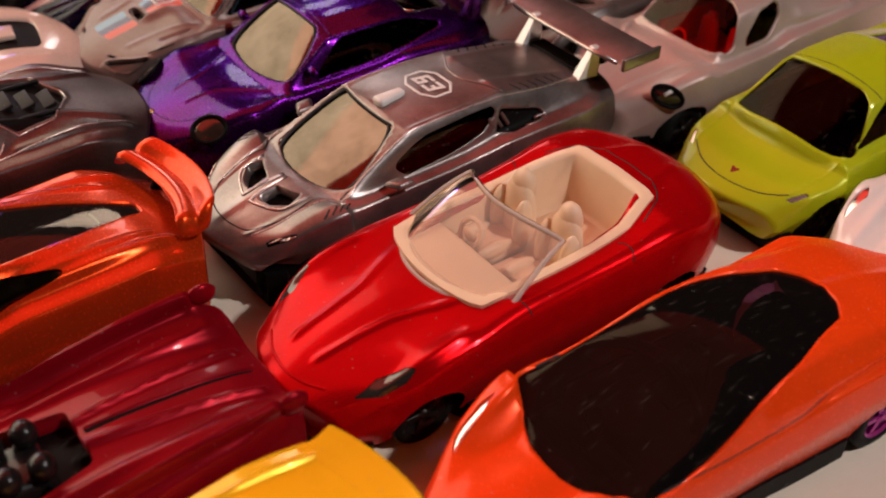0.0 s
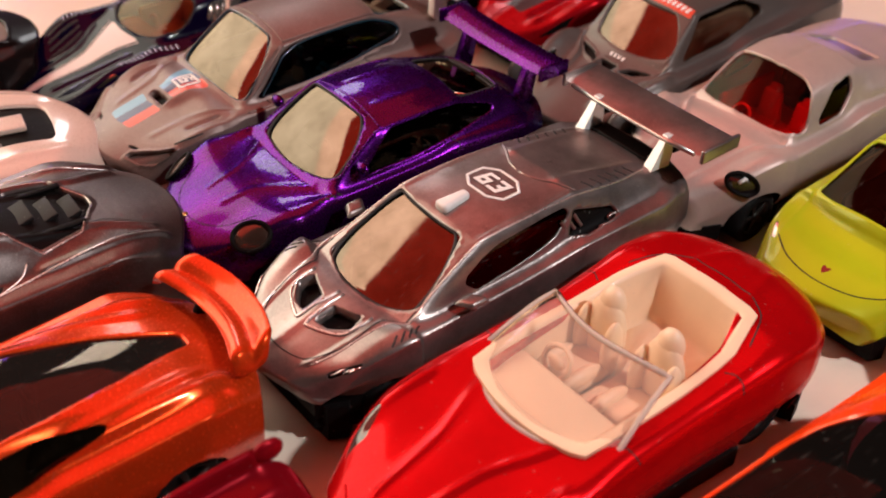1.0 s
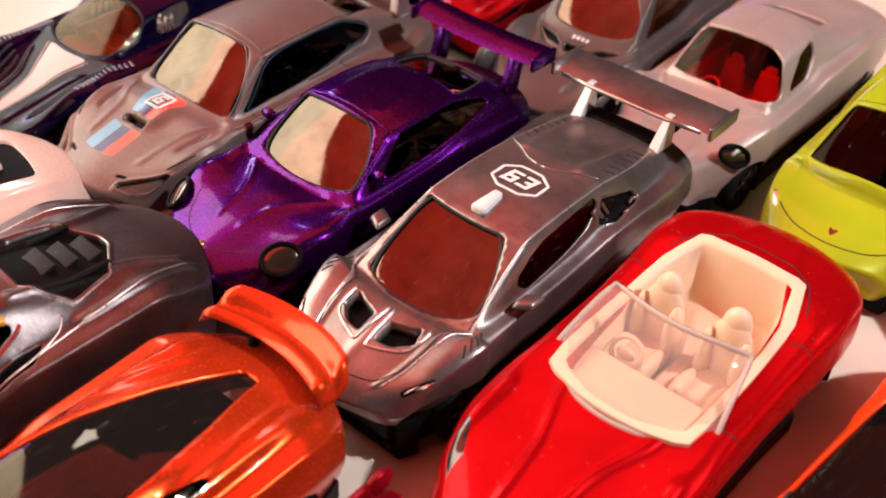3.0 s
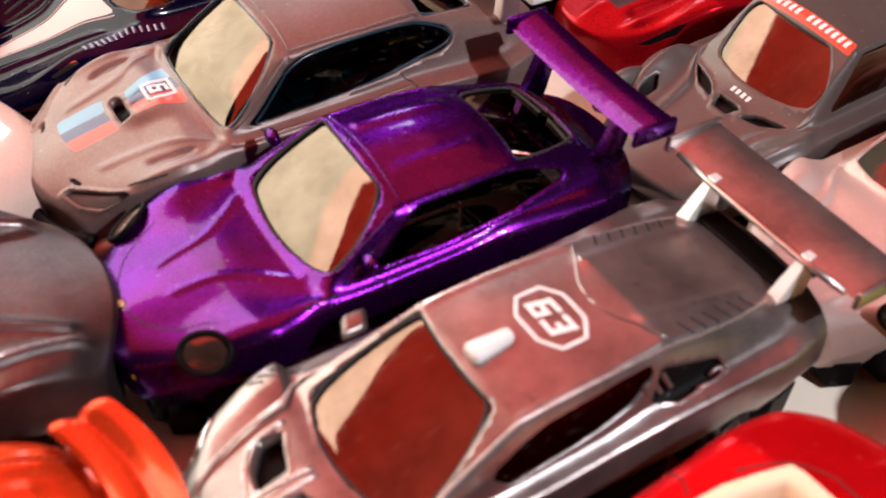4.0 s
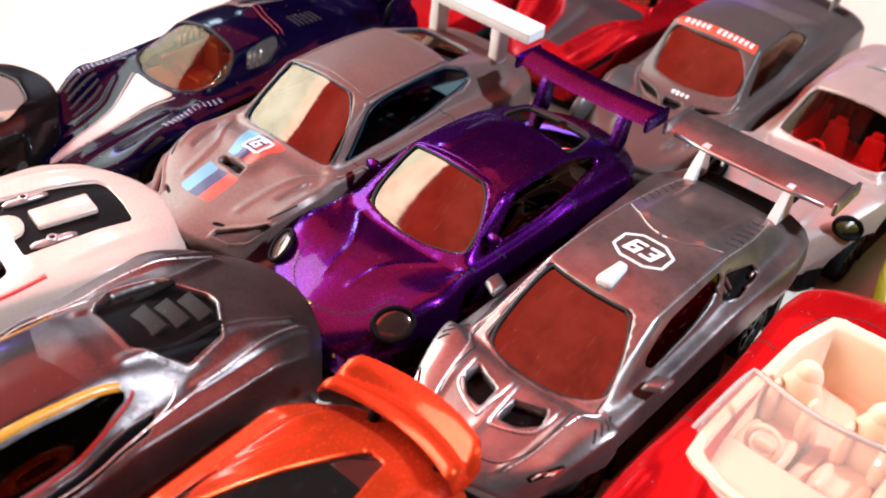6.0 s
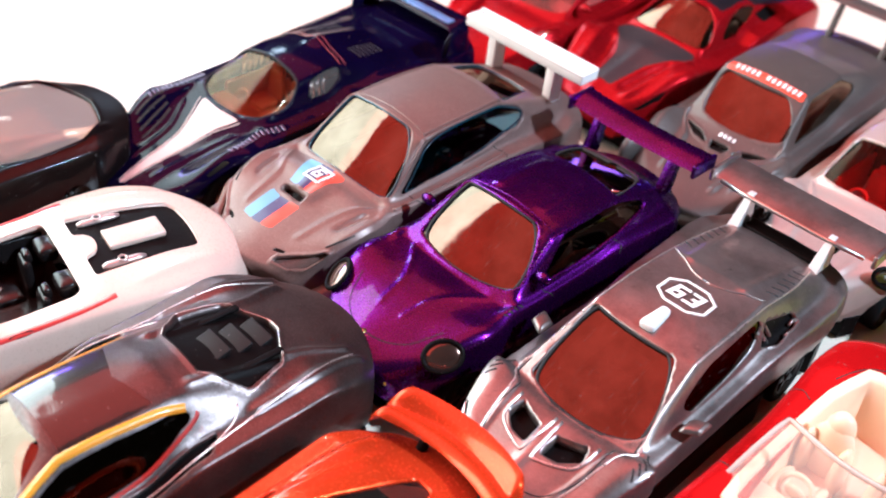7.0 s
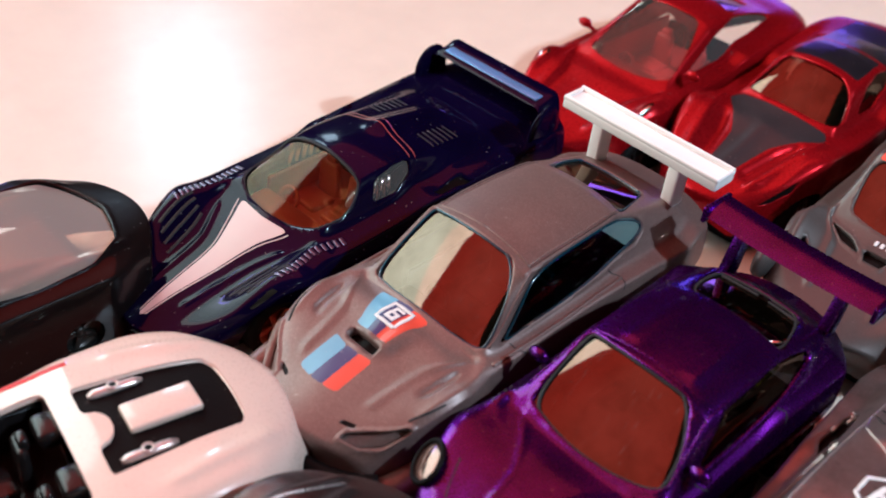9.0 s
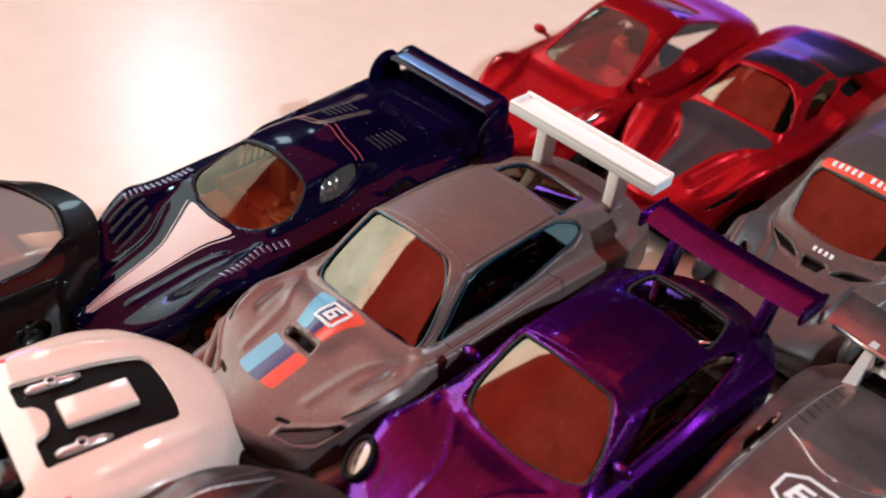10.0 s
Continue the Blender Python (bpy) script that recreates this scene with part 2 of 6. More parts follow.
class Shell:
    """A car body lofted over cross-sections. x runs from the nose to the tail, q across: 0 the middle line, 1 the roof's edge,
    2 the foot of the windows, 3 the shoulder, 4 the flank, 5 the sill; minus on the other side."""

    def __init__(self, rows, bow=(4.0, 2.0), sill=3.6, relief=(), nu=180, per=14, flank=0.62, tuck=0.86, chin=0.0):
        self.rows, self.bow, self.sill, self.relief, self.flank, self.tuck, self.chin = np.array(rows, float), bow, sill, relief, flank, tuck, chin
        self.length = self.rows[-1, 0]
        self.half = self.rows[:, 1].max()
        self.u = np.linspace(0, self.length, nu)
        q = np.concatenate([np.linspace(a, a + 1, per, endpoint=False) for a in range(0, 3)] + [np.linspace(3, 5, per)])
        self.q = np.concatenate([-q[:0:-1], q])

    def raw(self, u, q):
        """Places for arrays of u and q of one shape, before relief."""
        shape = u.shape
        u, q = u.ravel(), q.ravel()
        c = pchip(self.rows[:, 0], self.rows[:, 1:], u)
        w, zs, wb, zb, wr, zr, zc = c.T
        low = self.sill + self.chin * np.clip(1 - u / 13.0, 0, 1)
        ys = np.stack([0 * w, wr, wb, w * 0.975, w, w * self.tuck], 1)
        zz = np.stack([zc, zr, zb, zs, low + (zs - low) * self.flank, low], 1)
        a = np.abs(q)
        i = np.clip(a.astype(int), 0, 4)
        k = np.arange(len(u))

        def slope(v, i):
            ext = np.concatenate([v[:, 1:2] if v is zz else -v[:, 1:2], v, 2 * v[:, -1:] - v[:, -2:-1]], 1)
            s0, s1 = ext[k, i + 1] - ext[k, i], ext[k, i + 2] - ext[k, i + 1]
            with np.errstate(divide="ignore", invalid="ignore"):
                m = np.where(s0 * s1 > 0, 2 * s0 * s1 / (s0 + s1), 0)
            return m

        def ev(v):
            t = a - i
            m0, m1 = slope(v, i), slope(v, i + 1)
            p0, p1 = v[k, i], v[k, i + 1]
            return (2 * t**3 - 3 * t**2 + 1) * p0 + (t**3 - 2 * t**2 + t) * m0 + (-2 * t**3 + 3 * t**2) * p1 + (t**3 - t**2) * m1

        y, z = ev(ys), ev(zz)
        n = y / self.half
        x = u + self.bow[0] * n**2 * np.clip(1 - u / (0.4 * self.length), 0, 1) ** 1.6 - self.bow[1] * n**2 * np.clip(1 - (self.length - u) / (0.3 * self.length), 0, 1) ** 1.6
        return np.stack([x, y * np.sign(q + 1e-12), z], 1).reshape(*shape, 3)

    def normal(self, u, q):
        e, g = 0.25, 0.03
        du = self.raw(np.clip(u + e, 0, self.length), q) - self.raw(np.clip(u - e, 0, self.length), q)
        dq = self.raw(u, np.clip(q + g, -5, 5)) - self.raw(u, np.clip(q - g, -5, 5))
        n = np.cross(du, dq)
        n /= np.linalg.norm(n, axis=-1, keepdims=True) + 1e-9
        return n

    def lift(self, u, q):
        """Height of the pressed ridges and hollows: (u0, q0, u1, q1, width, height), both sides alike where q is signed '+'."""
        h = np.zeros(u.shape)
        for u0, q0, u1, q1, wide, high in self.relief:
            for s in ((1,) if q0 == 0 and q1 == 0 else (1, -1)):
                ax, ay, bx, by = u0, s * q0 * QS, u1, s * q1 * QS
                px, py = u, q * QS
                t = np.clip(((px - ax) * (bx - ax) + (py - ay) * (by - ay)) / ((bx - ax) ** 2 + (by - ay) ** 2 + 1e-9), 0, 1)
                d2 = (px - ax - t * (bx - ax)) ** 2 + (py - ay - t * (by - ay)) ** 2
                h = h + high * np.exp(-d2 / (wide * wide))
        return h

    def at(self, u, q, off=0.0):
        u, q = np.array(u, float), np.array(q, float)
        return self.raw(u, q) + self.normal(u, q) * (self.lift(u, q) + off)[..., None]

    def full_normal(self, u, q):
        """The normal of the finished surface, ridges included."""
        e, g = 0.3, 0.035
        du = self.at(np.clip(u + e, 0, self.length), q) - self.at(np.clip(u - e, 0, self.length), q)
        dq = self.at(u, np.clip(q + g, -5, 5)) - self.at(u, np.clip(q - g, -5, 5))
        n = np.cross(du, dq)
        return n / (np.linalg.norm(n, axis=-1, keepdims=True) + 1e-9)

    def at_y(self, u, y, off=0.0):
        """Places on the top surface above plan points, by u and y."""
        u, y = np.array(u, float), np.array(y, float)
        qq = np.linspace(-3, 3, 121)
        out = []
        for a, b in zip(u.ravel(), y.ravel()):
            yy = self.raw(np.full(121, a), qq)[:, 1]
            out.append(np.interp(b, yy, qq))
        return self.at(u, np.array(out).reshape(u.shape), off)


def curve_edge(a, b, bulge, n=6):
    """Points from a to b, bowed by bulge mm along u."""
    a, b = np.array(a, float), np.array(b, float)
    return [tuple(a + (b - a) * t + np.array([bulge * 4 * t * (1 - t), 0])) for t in np.linspace(0, 1, n, endpoint=False)]


def build_body(root, sh, regions, wheels, material, body_label="", arch=5.6):
    """The painted body as one mesh with real openings, and the panes and panels that sit in them.
    A region: name, outline of (u, q), corner radius, depth, material, mirrored, label, rim height."""
    nu, nq = len(sh.u), len(sh.q)
    U, Q = np.meshgrid(sh.u, sh.q, indexing="ij")
    U, Q = U.copy(), Q.copy()
    fixed = np.zeros(U.shape, bool)
    fixed[[0, -1]] = True
    fixed[:, [0, -1]] = True
    shapes = []
    for reg in regions:
        outs = [reg["outline"]] + ([[(u, -q) for u, q in reg["outline"]]] if reg.get("mirror") else [])
        for n, o in enumerate(outs):
            shapes.append((reg, o, n))
    rim = np.zeros(U.shape)

    def dist(shape, u, q):
        reg, o, _ = shape
        r = reg.get("round", 1.0)
        c = np.mean(np.array(o) * (1, QS), axis=0)
        p = np.array(o) * (1, QS)
        ext = (p.max(0) - p.min(0)) / 2
        k = np.clip(1 - r / np.maximum(ext, 1e-6), 0.05, 1)
        p = c + (p - c) * k
        return poly_dist(u, q * QS, p) - r

    def cut(shape, u, q):
        """Move the nearest grid corners onto the outline, so that no cell straddles it but across its corners."""
        e = 0.05
        for turn in range(5):
            d = dist(shape, u, q)
            on = np.abs(d) < 0.02
            neg, pos = (d < -0.02), (d > 0.02)
            c4 = [(slice(None, -1), slice(None, -1)), (slice(1, None), slice(None, -1)), (slice(1, None), slice(1, None)), (slice(None, -1), slice(1, None))]
            mixed = np.any([neg[c] for c in c4], 0) & np.any([pos[c] for c in c4], 0)
            if turn:
                mixed &= ~((on[c4[0]] & on[c4[2]]) | (on[c4[1]] & on[c4[3]]))
            if not mixed.any():
                break
            ad = np.where(fixed | on, 9.0, np.abs(d))
            stack = np.stack([ad[c] for c in c4])
            pick = stack.argmin(0)
            move = np.zeros(u.shape, bool)
            for k, c in enumerate(c4):
                move[c] |= mixed & (pick == k) & (stack[k] < 2.0)
            for _ in range(2):
                d = dist(shape, u, q)
                gx = (dist(shape, u + e, q) - dist(shape, u - e, q)) / (2 * e)
                gy = (dist(shape, u, q + e / QS) - dist(shape, u, q - e / QS)) / (2 * e)
                g2 = np.maximum(gx * gx + gy * gy, 0.3)
                u = np.where(move, u - d * gx / g2, u)
                q = np.where(move, q - d * gy / g2 / QS, q)
        return u, q

    owner = np.full((nu - 1, nq - 1), -1)
    corner = {}
    dists = []
    for n, shape in enumerate(shapes):
        U, Q = cut(shape, U, Q)
        d = dist(shape, U, Q)
        fixed |= np.abs(d) < 0.06
        if shape[0].get("rim"):
            rim = np.maximum(rim, shape[0]["rim"] * np.exp(-((np.maximum(d, 0)) / 0.55) ** 2) * (d > -0.2))
    uc, qc = (U[:-1, :-1] + U[1:, :-1] + U[:-1, 1:] + U[1:, 1:]) / 4, (Q[:-1, :-1] + Q[1:, :-1] + Q[:-1, 1:] + Q[1:, 1:]) / 4
    for n, shape in enumerate(shapes):
        owner[dist(shape, uc, qc) < 0] = n
        d = dist(shape, U, Q)
        a, b, c, e4 = d[:-1, :-1], d[1:, :-1], d[1:, 1:], d[:-1, 1:]
        for i, j in np.argwhere((np.minimum(np.minimum(a, b), np.minimum(c, e4)) < -0.06) & (np.maximum(np.maximum(a, b), np.maximum(c, e4)) > 0.06)):
            corner[(i, j)] = (n, abs(a[i, j]) + abs(c[i, j]) < abs(b[i, j]) + abs(e4[i, j]), a[i, j], b[i, j], c[i, j], e4[i, j])
    P = sh.raw(U, Q)
    N = sh.normal(U, Q)
    P = P + N * (sh.lift(U, Q) + rim)[..., None]
    true = sh.full_normal(U, Q)
    true[rim > 0.02] = 0
    # wheel arches are cut out of the flanks
    pc = (P[:-1, :-1] + P[1:, :-1] + P[:-1, 1:] + P[1:, 1:]) / 4
    side = np.abs(qc) > 2.7
    for wx, wz in wheels:
        dw = np.hypot(P[..., 0] - wx, P[..., 2] - wz)
        near = (np.abs(dw - arch) < 0.7) & (np.abs(Q) > 2.9)
        k = np.where(near, arch / np.maximum(dw, 1e-6), 1)
        P[..., 0] = wx + (P[..., 0] - wx) * k
        P[..., 2] = wz + (P[..., 2] - wz) * k
        pc = (P[:-1, :-1] + P[1:, :-1] + P[:-1, 1:] + P[1:, 1:]) / 4
        owner[(np.hypot(pc[..., 0] - wx, pc[..., 2] - wz) < arch) & side] = -2
    verts = list(P.reshape(-1, 3))
    flat = sh.full_normal(U, Q).reshape(-1, 3)
    quad = lambda i, j: (i * nq + j, (i + 1) * nq + j, (i + 1) * nq + j + 1, i * nq + j + 1)  # noqa: E731
    faces, pieces = [], [[] for _ in shapes]
    for i in range(nu - 1):
        for j in range(nq - 1):
            f, o = quad(i, j), owner[i, j]
            if o == -2:
                continue
            if (i, j) in corner and o in (-1, corner[(i, j)][0]):
                n, ac, da, db, dc, de = corner[(i, j)]
                halves = (((f[0], f[1], f[2]), db), ((f[0], f[2], f[3]), de)) if ac else (((f[0], f[1], f[3]), da), ((f[1], f[2], f[3]), dc))
                for t, d in halves:
                    (pieces[n] if d < 0 else faces).append(t)
            elif o == -1:
                faces.append(f)
            else:
                pieces[o].append(f)
    # rounded ends at nose and tail
    for row, sgn in ((0, -1), (nu - 1, 1)):
        ring = P[row]
        mid = np.array([ring[:, 0].min() if sgn < 0 else ring[:, 0].max(), 0, (ring[:, 2].max() + ring[:, 2].min()) / 2])
        prev = [row * nq + j for j in range(nq)]
        for push, k in ((0.55, 0.93), (0.85, 0.80), (0.95, 0.4), (1.0, 0.0)):
            base = len(verts)
            for p in ring:
                v = mid + (p - mid) * np.array([k, k, k])
                v[0] = p[0] * k + mid[0] * (1 - k) + sgn * push
                verts.append(v)
            now = list(range(base, base + nq))
            for j in range(nq - 1):
                f = (prev[j], prev[j + 1], now[j + 1], now[j])
                faces.append(f if sgn < 0 else f[::-1])
            prev = now
    # panes, panels and the thickness of their openings
    for n, (reg, o, copy) in enumerate(shapes):
        if not pieces[n]:
            continue
        depth = reg.get("depth", 0.0)
        ids, pv, pf, edges, pn = {}, [], [], {}, []
        for f in pieces[n]:
            loop = []
            for v in f:
                if v not in ids:
                    ids[v] = len(pv)
                    a, b = divmod(v, nq)
                    pn.append(flat[v])
                    pv.append(P[a, b] - N[a, b] * (depth + rim[a, b] * (depth > 0)))
                loop.append(ids[v])
            pf.append(loop)
            for a, b in zip(f, f[1:] + f[:1]):
                if (b, a) in edges:
                    del edges[(b, a)]
                else:
                    edges[(a, b)] = True
        if depth > 0:
            low = {}
            for a, b in edges:
                for v in (a, b):
                    if v not in low:
                        low[v] = len(verts)
                        r, c = divmod(v, nq)
                        verts.append(P[r, c] - N[r, c] * (depth + 0.25))
            for a, b in edges:
                faces.append((a, b, low[b], low[a]))
        if reg.get("material"):
            part(reg["name"], pv, pf, reg["material"], root, reg.get("label", ""), normals=pn)
    norms = np.zeros((len(verts), 3))
    norms[: nu * nq] = true.reshape(-1, 3)
    return part("body", verts, faces, material, root, body_label, normals=norms)


def chassis(root, sh, wheels, material=None, inset=1.06):
    """The base plate between the wheels, made wide and low to darken the gaps."""
    us = np.linspace(1.5, sh.length - 1.5, 30)
    w = np.abs(sh.raw(us, np.full(30, 5.0))[:, 1]) * inset
    xs = sh.raw(us, np.full(30, 5.0))[:, 0]
    for wx, _ in wheels:
        w = np.where(np.abs(xs - wx) < 6.2, np.minimum(w, 9.0), w)
    v, f = [], []
    for x, a in zip(xs, w):
        v += [(x, -a, 0.9), (x, a, 0.9), (x, a, sh.sill + 0.8), (x, -a, sh.sill + 0.8)]
    for i in range(29):
        for j in range(4):
            k = (j + 1) % 4
            f.append((4 * i + j, 4 * i + k, 4 * i + 4 + k, 4 * i + 4 + j))
    f += [(3, 2, 1, 0), (116, 117, 118, 119)]
    part("chassis", v, f, material or BLACK, root, "black plastic base", smooth=False)


def black_chin(root, sh, deep=12.0):
    """The black lower bumper under a painted nose, following its plan."""
    us = np.linspace(0.0, deep, 14)
    edge = sh.raw(us, np.full(14, 5.0))
    plan = [(x + 0.9, -y * 0.97, z) for x, y, z in edge[::-1]] + [(x + 0.9, y * 0.97, z) for x, y, z in edge]
    v, n = [], len(plan)
    for k, drop in ((1.0, None), (1.02, 5.2), (1.0, 4.4), (1.03, 3.2), (0.97, 1.2)):
        for x, y, z in plan:
            v.append((x + (1 - k) * 20, y * k, z + 0.4 if drop is None else min(drop, z)))
    f = [(r * n + j, r * n + j + 1, (r + 1) * n + j + 1, (r + 1) * n + j) for r in range(4) for j in range(n - 1)]
    part("front_bumper", v, f, BLACK, root, "black plastic lower bumper", sharp=40)


WHEEL_MESH = {}


def wheels_on(root, wheels, half, rim_material, r=5.0, wide=3.6):
    key = (rim_material.name, r)
    if key not in WHEEL_MESH:
        tv, tf = lathe([(-wide / 2, r * 0.62), (-wide / 2, r * 0.9), (-wide / 2 + 0.4, r), (wide / 2 - 0.4, r), (wide / 2, r * 0.9), (wide / 2, r * 0.66), (wide / 2 - 0.5, r * 0.62)])
        rv, rf = lathe([(-wide / 2 + 0.2, 0.01), (-wide / 2 + 0.2, r * 0.63), (wide / 2 - 0.3, r * 0.66), (wide / 2, r * 0.64), (wide / 2 - 0.6, r * 0.56), (wide / 2 - 0.9, r * 0.5), (wide / 2 - 0.95, 0.01)])
        pieces = [(rv, rf)]
        for i in range(5):
            a = 2 * math.pi * i / 5
            c, s = math.cos(a), math.sin(a)
            bv, bf = box(r * 0.3, wide / 2 - 0.55, 0, r * 0.6, 0.5, 0.9, 0.12)
            pieces.append(([(x * c - z * s, y, x * s + z * c) for x, y, z in bv], bf))
        pieces.append(lathe([(wide / 2 - 0.7, 0.9), (wide / 2 - 0.1, 0.8), (wide / 2 - 0.05, 0.01)], 14))
        WHEEL_MESH[key] = (mesh_of("tyre", tv, tf, True, (TYRE,)), mesh_of("rim", *joined(*pieces), True, (rim_material,)))
    tyre, rim = WHEEL_MESH[key]
    for wx, wz in wheels:
        for s in (1, -1):
            w = shared("wheel", tyre, root, wx, s * (half - wide / 2 - 1.3), wz, 0, 0, 0 if s > 0 else 180)
            shared("rim", rim, w, label="%s wheel rim" % rim_material.name.split("_")[0])


def seat(cx, cy, cz, k=1.0):
    """A bucket seat facing the nose."""
    a = box(cx - 2.2 * k, cy, cz + 0.9, 5.0 * k, 5.4 * k, 1.8, 0.6)
    b = box(cx + 1.4 * k, cy, cz + 4.0 * k, 1.8 * k, 5.2 * k, 6.5 * k, 0.7, 0.75)
    c = box(cx + 1.8 * k, cy, cz + 7.4 * k, 1.4 * k, 2.6 * k, 1.8 * k, 0.5, 0.85)
    return joined(a, b, c)


def interior(root, x0, x1, half, floor, dash_z, material, seats=((0.62, 0.42), (0.62, -0.42)), wheel=True, label=""):
    """A moulded tub with dashboard, seats and steering wheel, as seen through the windows."""
    tub = part("interior", *box((x0 + x1) / 2, 0, floor / 2 + 1.5, x1 - x0, half * 2, floor - 1.0, 0.5), material, root, label, sharp=40)
    part("dashboard", *box(x0 + 2.0, 0, (floor + dash_z) / 2, 4.5, half * 1.85, dash_z - floor, 1.0, 0.92), material, tub, sharp=40)
    for s in (1, -1):
        part("door_card", *box((x0 + x1) / 2 + 2.0, s * (half - 0.3), (floor + dash_z) / 2, x1 - x0 - 6.0, 0.8, dash_z - floor + 1.0, 0.3), material, tub, sharp=40)
    for a, b in seats:
        sv, sf = seat(x0 + (x1 - x0) * a, b * half, floor)
        part("seat", sv, sf, material, tub, sharp=50)
    if wheel:
        a = np.linspace(0, 2 * np.pi, 14, endpoint=False)
        c = np.array([x0 + 5.6, half * 0.42, dash_z - 1.4])
        pv, pf = tube([c + (0.8 * np.sin(t), 1.9 * np.cos(t), 1.7 * np.sin(t)) for t in a], 0.3, 6, True)
        part("steering_wheel", pv, pf, material, tub)
    return tub


def ribbon(root, name, sh, path, width, material, off=0.06, label="", by_y=False, closed=False):
    """A thin printed or cut line that follows the body; path in (u, q), or (u, y) with by_y."""
    p = np.array(path, float)
    if closed:
        p = np.vstack([p, p[:1]])
    d = np.r_[0, np.cumsum(np.hypot(*(np.diff(p, axis=0) * (1, 1 if by_y else QS)).T))]
    n = max(4, int(d[-1] / 0.9))
    t = np.linspace(0, d[-1], n)
    if closed:
        t = np.concatenate([np.linspace(a, b, max(2, int((b - a) / 0.9)), endpoint=False) for a, b in zip(d[:-1], d[1:])] + [d[-1:]])
        n = len(t)
    u, q = (np.interp(t, d, p[:, 0]), np.interp(t, d, p[:, 1])) if closed or len(p) < 3 else pchip(d, p, t).T
    c = sh.at_y(u, q, off) if by_y else sh.at(u, q, off)
    nn = sh.normal(u, q) if not by_y else None
    g = np.gradient(c, axis=0)
    g /= np.linalg.norm(g, axis=1)[:, None] + 1e-9
    up = nn if nn is not None else np.broadcast_to(np.array([0, 0, 1.0]), c.shape)
    s = np.cross(g, up)
    s /= np.linalg.norm(s, axis=1)[:, None] + 1e-9
    v = np.concatenate([c + s * width / 2, c - s * width / 2, c + s * width / 2 - up * 0.3, c - s * width / 2 - up * 0.3])
    f = []
    for i in range(n - 1):
        f += [(i, i + 1, n + i + 1, n + i), (2 * n + i, 2 * n + i + 1, i + 1, i), (n + i, n + i + 1, 3 * n + i + 1, 3 * n + i)]
    return part(name, v, f, material, root, label)


def bead(root, name, sh, path, radius, material, off=0.0, label="", closed=False):
    """A raised round bead along (u, q) on the body."""
    p = np.array(path, float)
    if closed:
        p = np.vstack([p, p[:1]])
    d = np.r_[0, np.cumsum(np.hypot(*(np.diff(p, axis=0) * (1, QS)).T))]
    n = max(4, int(d[-1] / 0.8))
    t = np.linspace(0, d[-1], n, endpoint=not closed)
    uq = np.stack([np.interp(t, d, p[:, 0]), np.interp(t, d, p[:, 1])], 1) if closed or len(p) < 3 else pchip(d, p, t)
    c = sh.at(uq[:, 0], uq[:, 1], off)
    v, f = tube(c, radius, 8, closed)
    return part(name, v, f, material, root, label)


def printed_bars(root, sh, u, ys, wide, high, material):
    """A line of print too small to read, as one short bar for each character."""
    for y in ys:
        ribbon(root, "print_bar", sh, [(u - high / 2, y), (u + high / 2, y)], wide, material, by_y=True, off=0.08)


CELLS = {"6": ("111", "100", "111", "101", "111"), "3": ("111", "001", "011", "001", "111")}


def square_digits(root, sh, text, u, y, wide, high, gap, material, lean=0.0, off=0.09, label=""):
    """Squared stencil digits, read from the front of the car; each digit is one printed sheet."""
    total = len(text) * wide + (len(text) - 1) * gap
    for n, ch in enumerate(text):
        x0 = -total / 2 + n * (wide + gap)
        v = np.array([(x0 + wide * i / 3 + lean * high * (0.5 - j / 5), high * (0.5 - j / 5)) for j in range(6) for i in range(4)])
        faces = [(4 * j + i, 4 * j + 4 + i, 4 * j + 5 + i, 4 * j + 1 + i) for j in range(5) for i in range(3) if CELLS[ch][j][i] == "1"]
        part("digit", sh.at_y(u + v[:, 1], y - v[:, 0], off), faces, material, root, label, smooth=False)


def dome_lamp(root, sh, u, q, ru, rq, ring, lens, height=0.9, turn=0.0, name="headlight", label=""):
    """An oval lens in a raised ring, set square on the body."""
    for s in (1, -1):
        c = sh.at(np.array([u]), np.array([s * q]))[0]
        n = sh.normal(np.array([u]), np.array([s * q]))[0]
        ax = np.array([1.0, 0, 0]) - n * n[0]
        ax /= np.linalg.norm(ax)
        ay = np.cross(n, ax)
        k, l = math.cos(radians(turn * s)), math.sin(radians(turn * s))
        ax, ay = ax * k + ay * l, ay * k - ax * l
        bv, bf = ball(0, 0, 0, ru, rq, height, 18, 12)
        lamp = part(name, [c + ax * a + ay * b + n * (d - 0.1) for a, b, d in bv], bf, lens, root, label)
        a = np.linspace(0, 2 * np.pi, 28, endpoint=False)
        rv, rf = tube([c + ax * (ru + 0.15) * np.cos(t) + ay * (rq + 0.15) * np.sin(t) + n * 0.1 for t in a], 0.38, 8, True)
        part("bezel", rv, rf, ring, lamp)


def mirror_pair(root, u, y, z, material, k=1.0):
    for s in (1, -1):
        v, f = ball(u, s * y, z, 0.9 * k, 1.6 * k, 0.95 * k, 10, 8)
        a = tube([(u + 0.6, s * (y - 2.2 * k), z - 1.0), (u, s * y, z - 0.2)], 0.4 * k, 6)
        part("mirror", *joined((v, f), a), material, root)


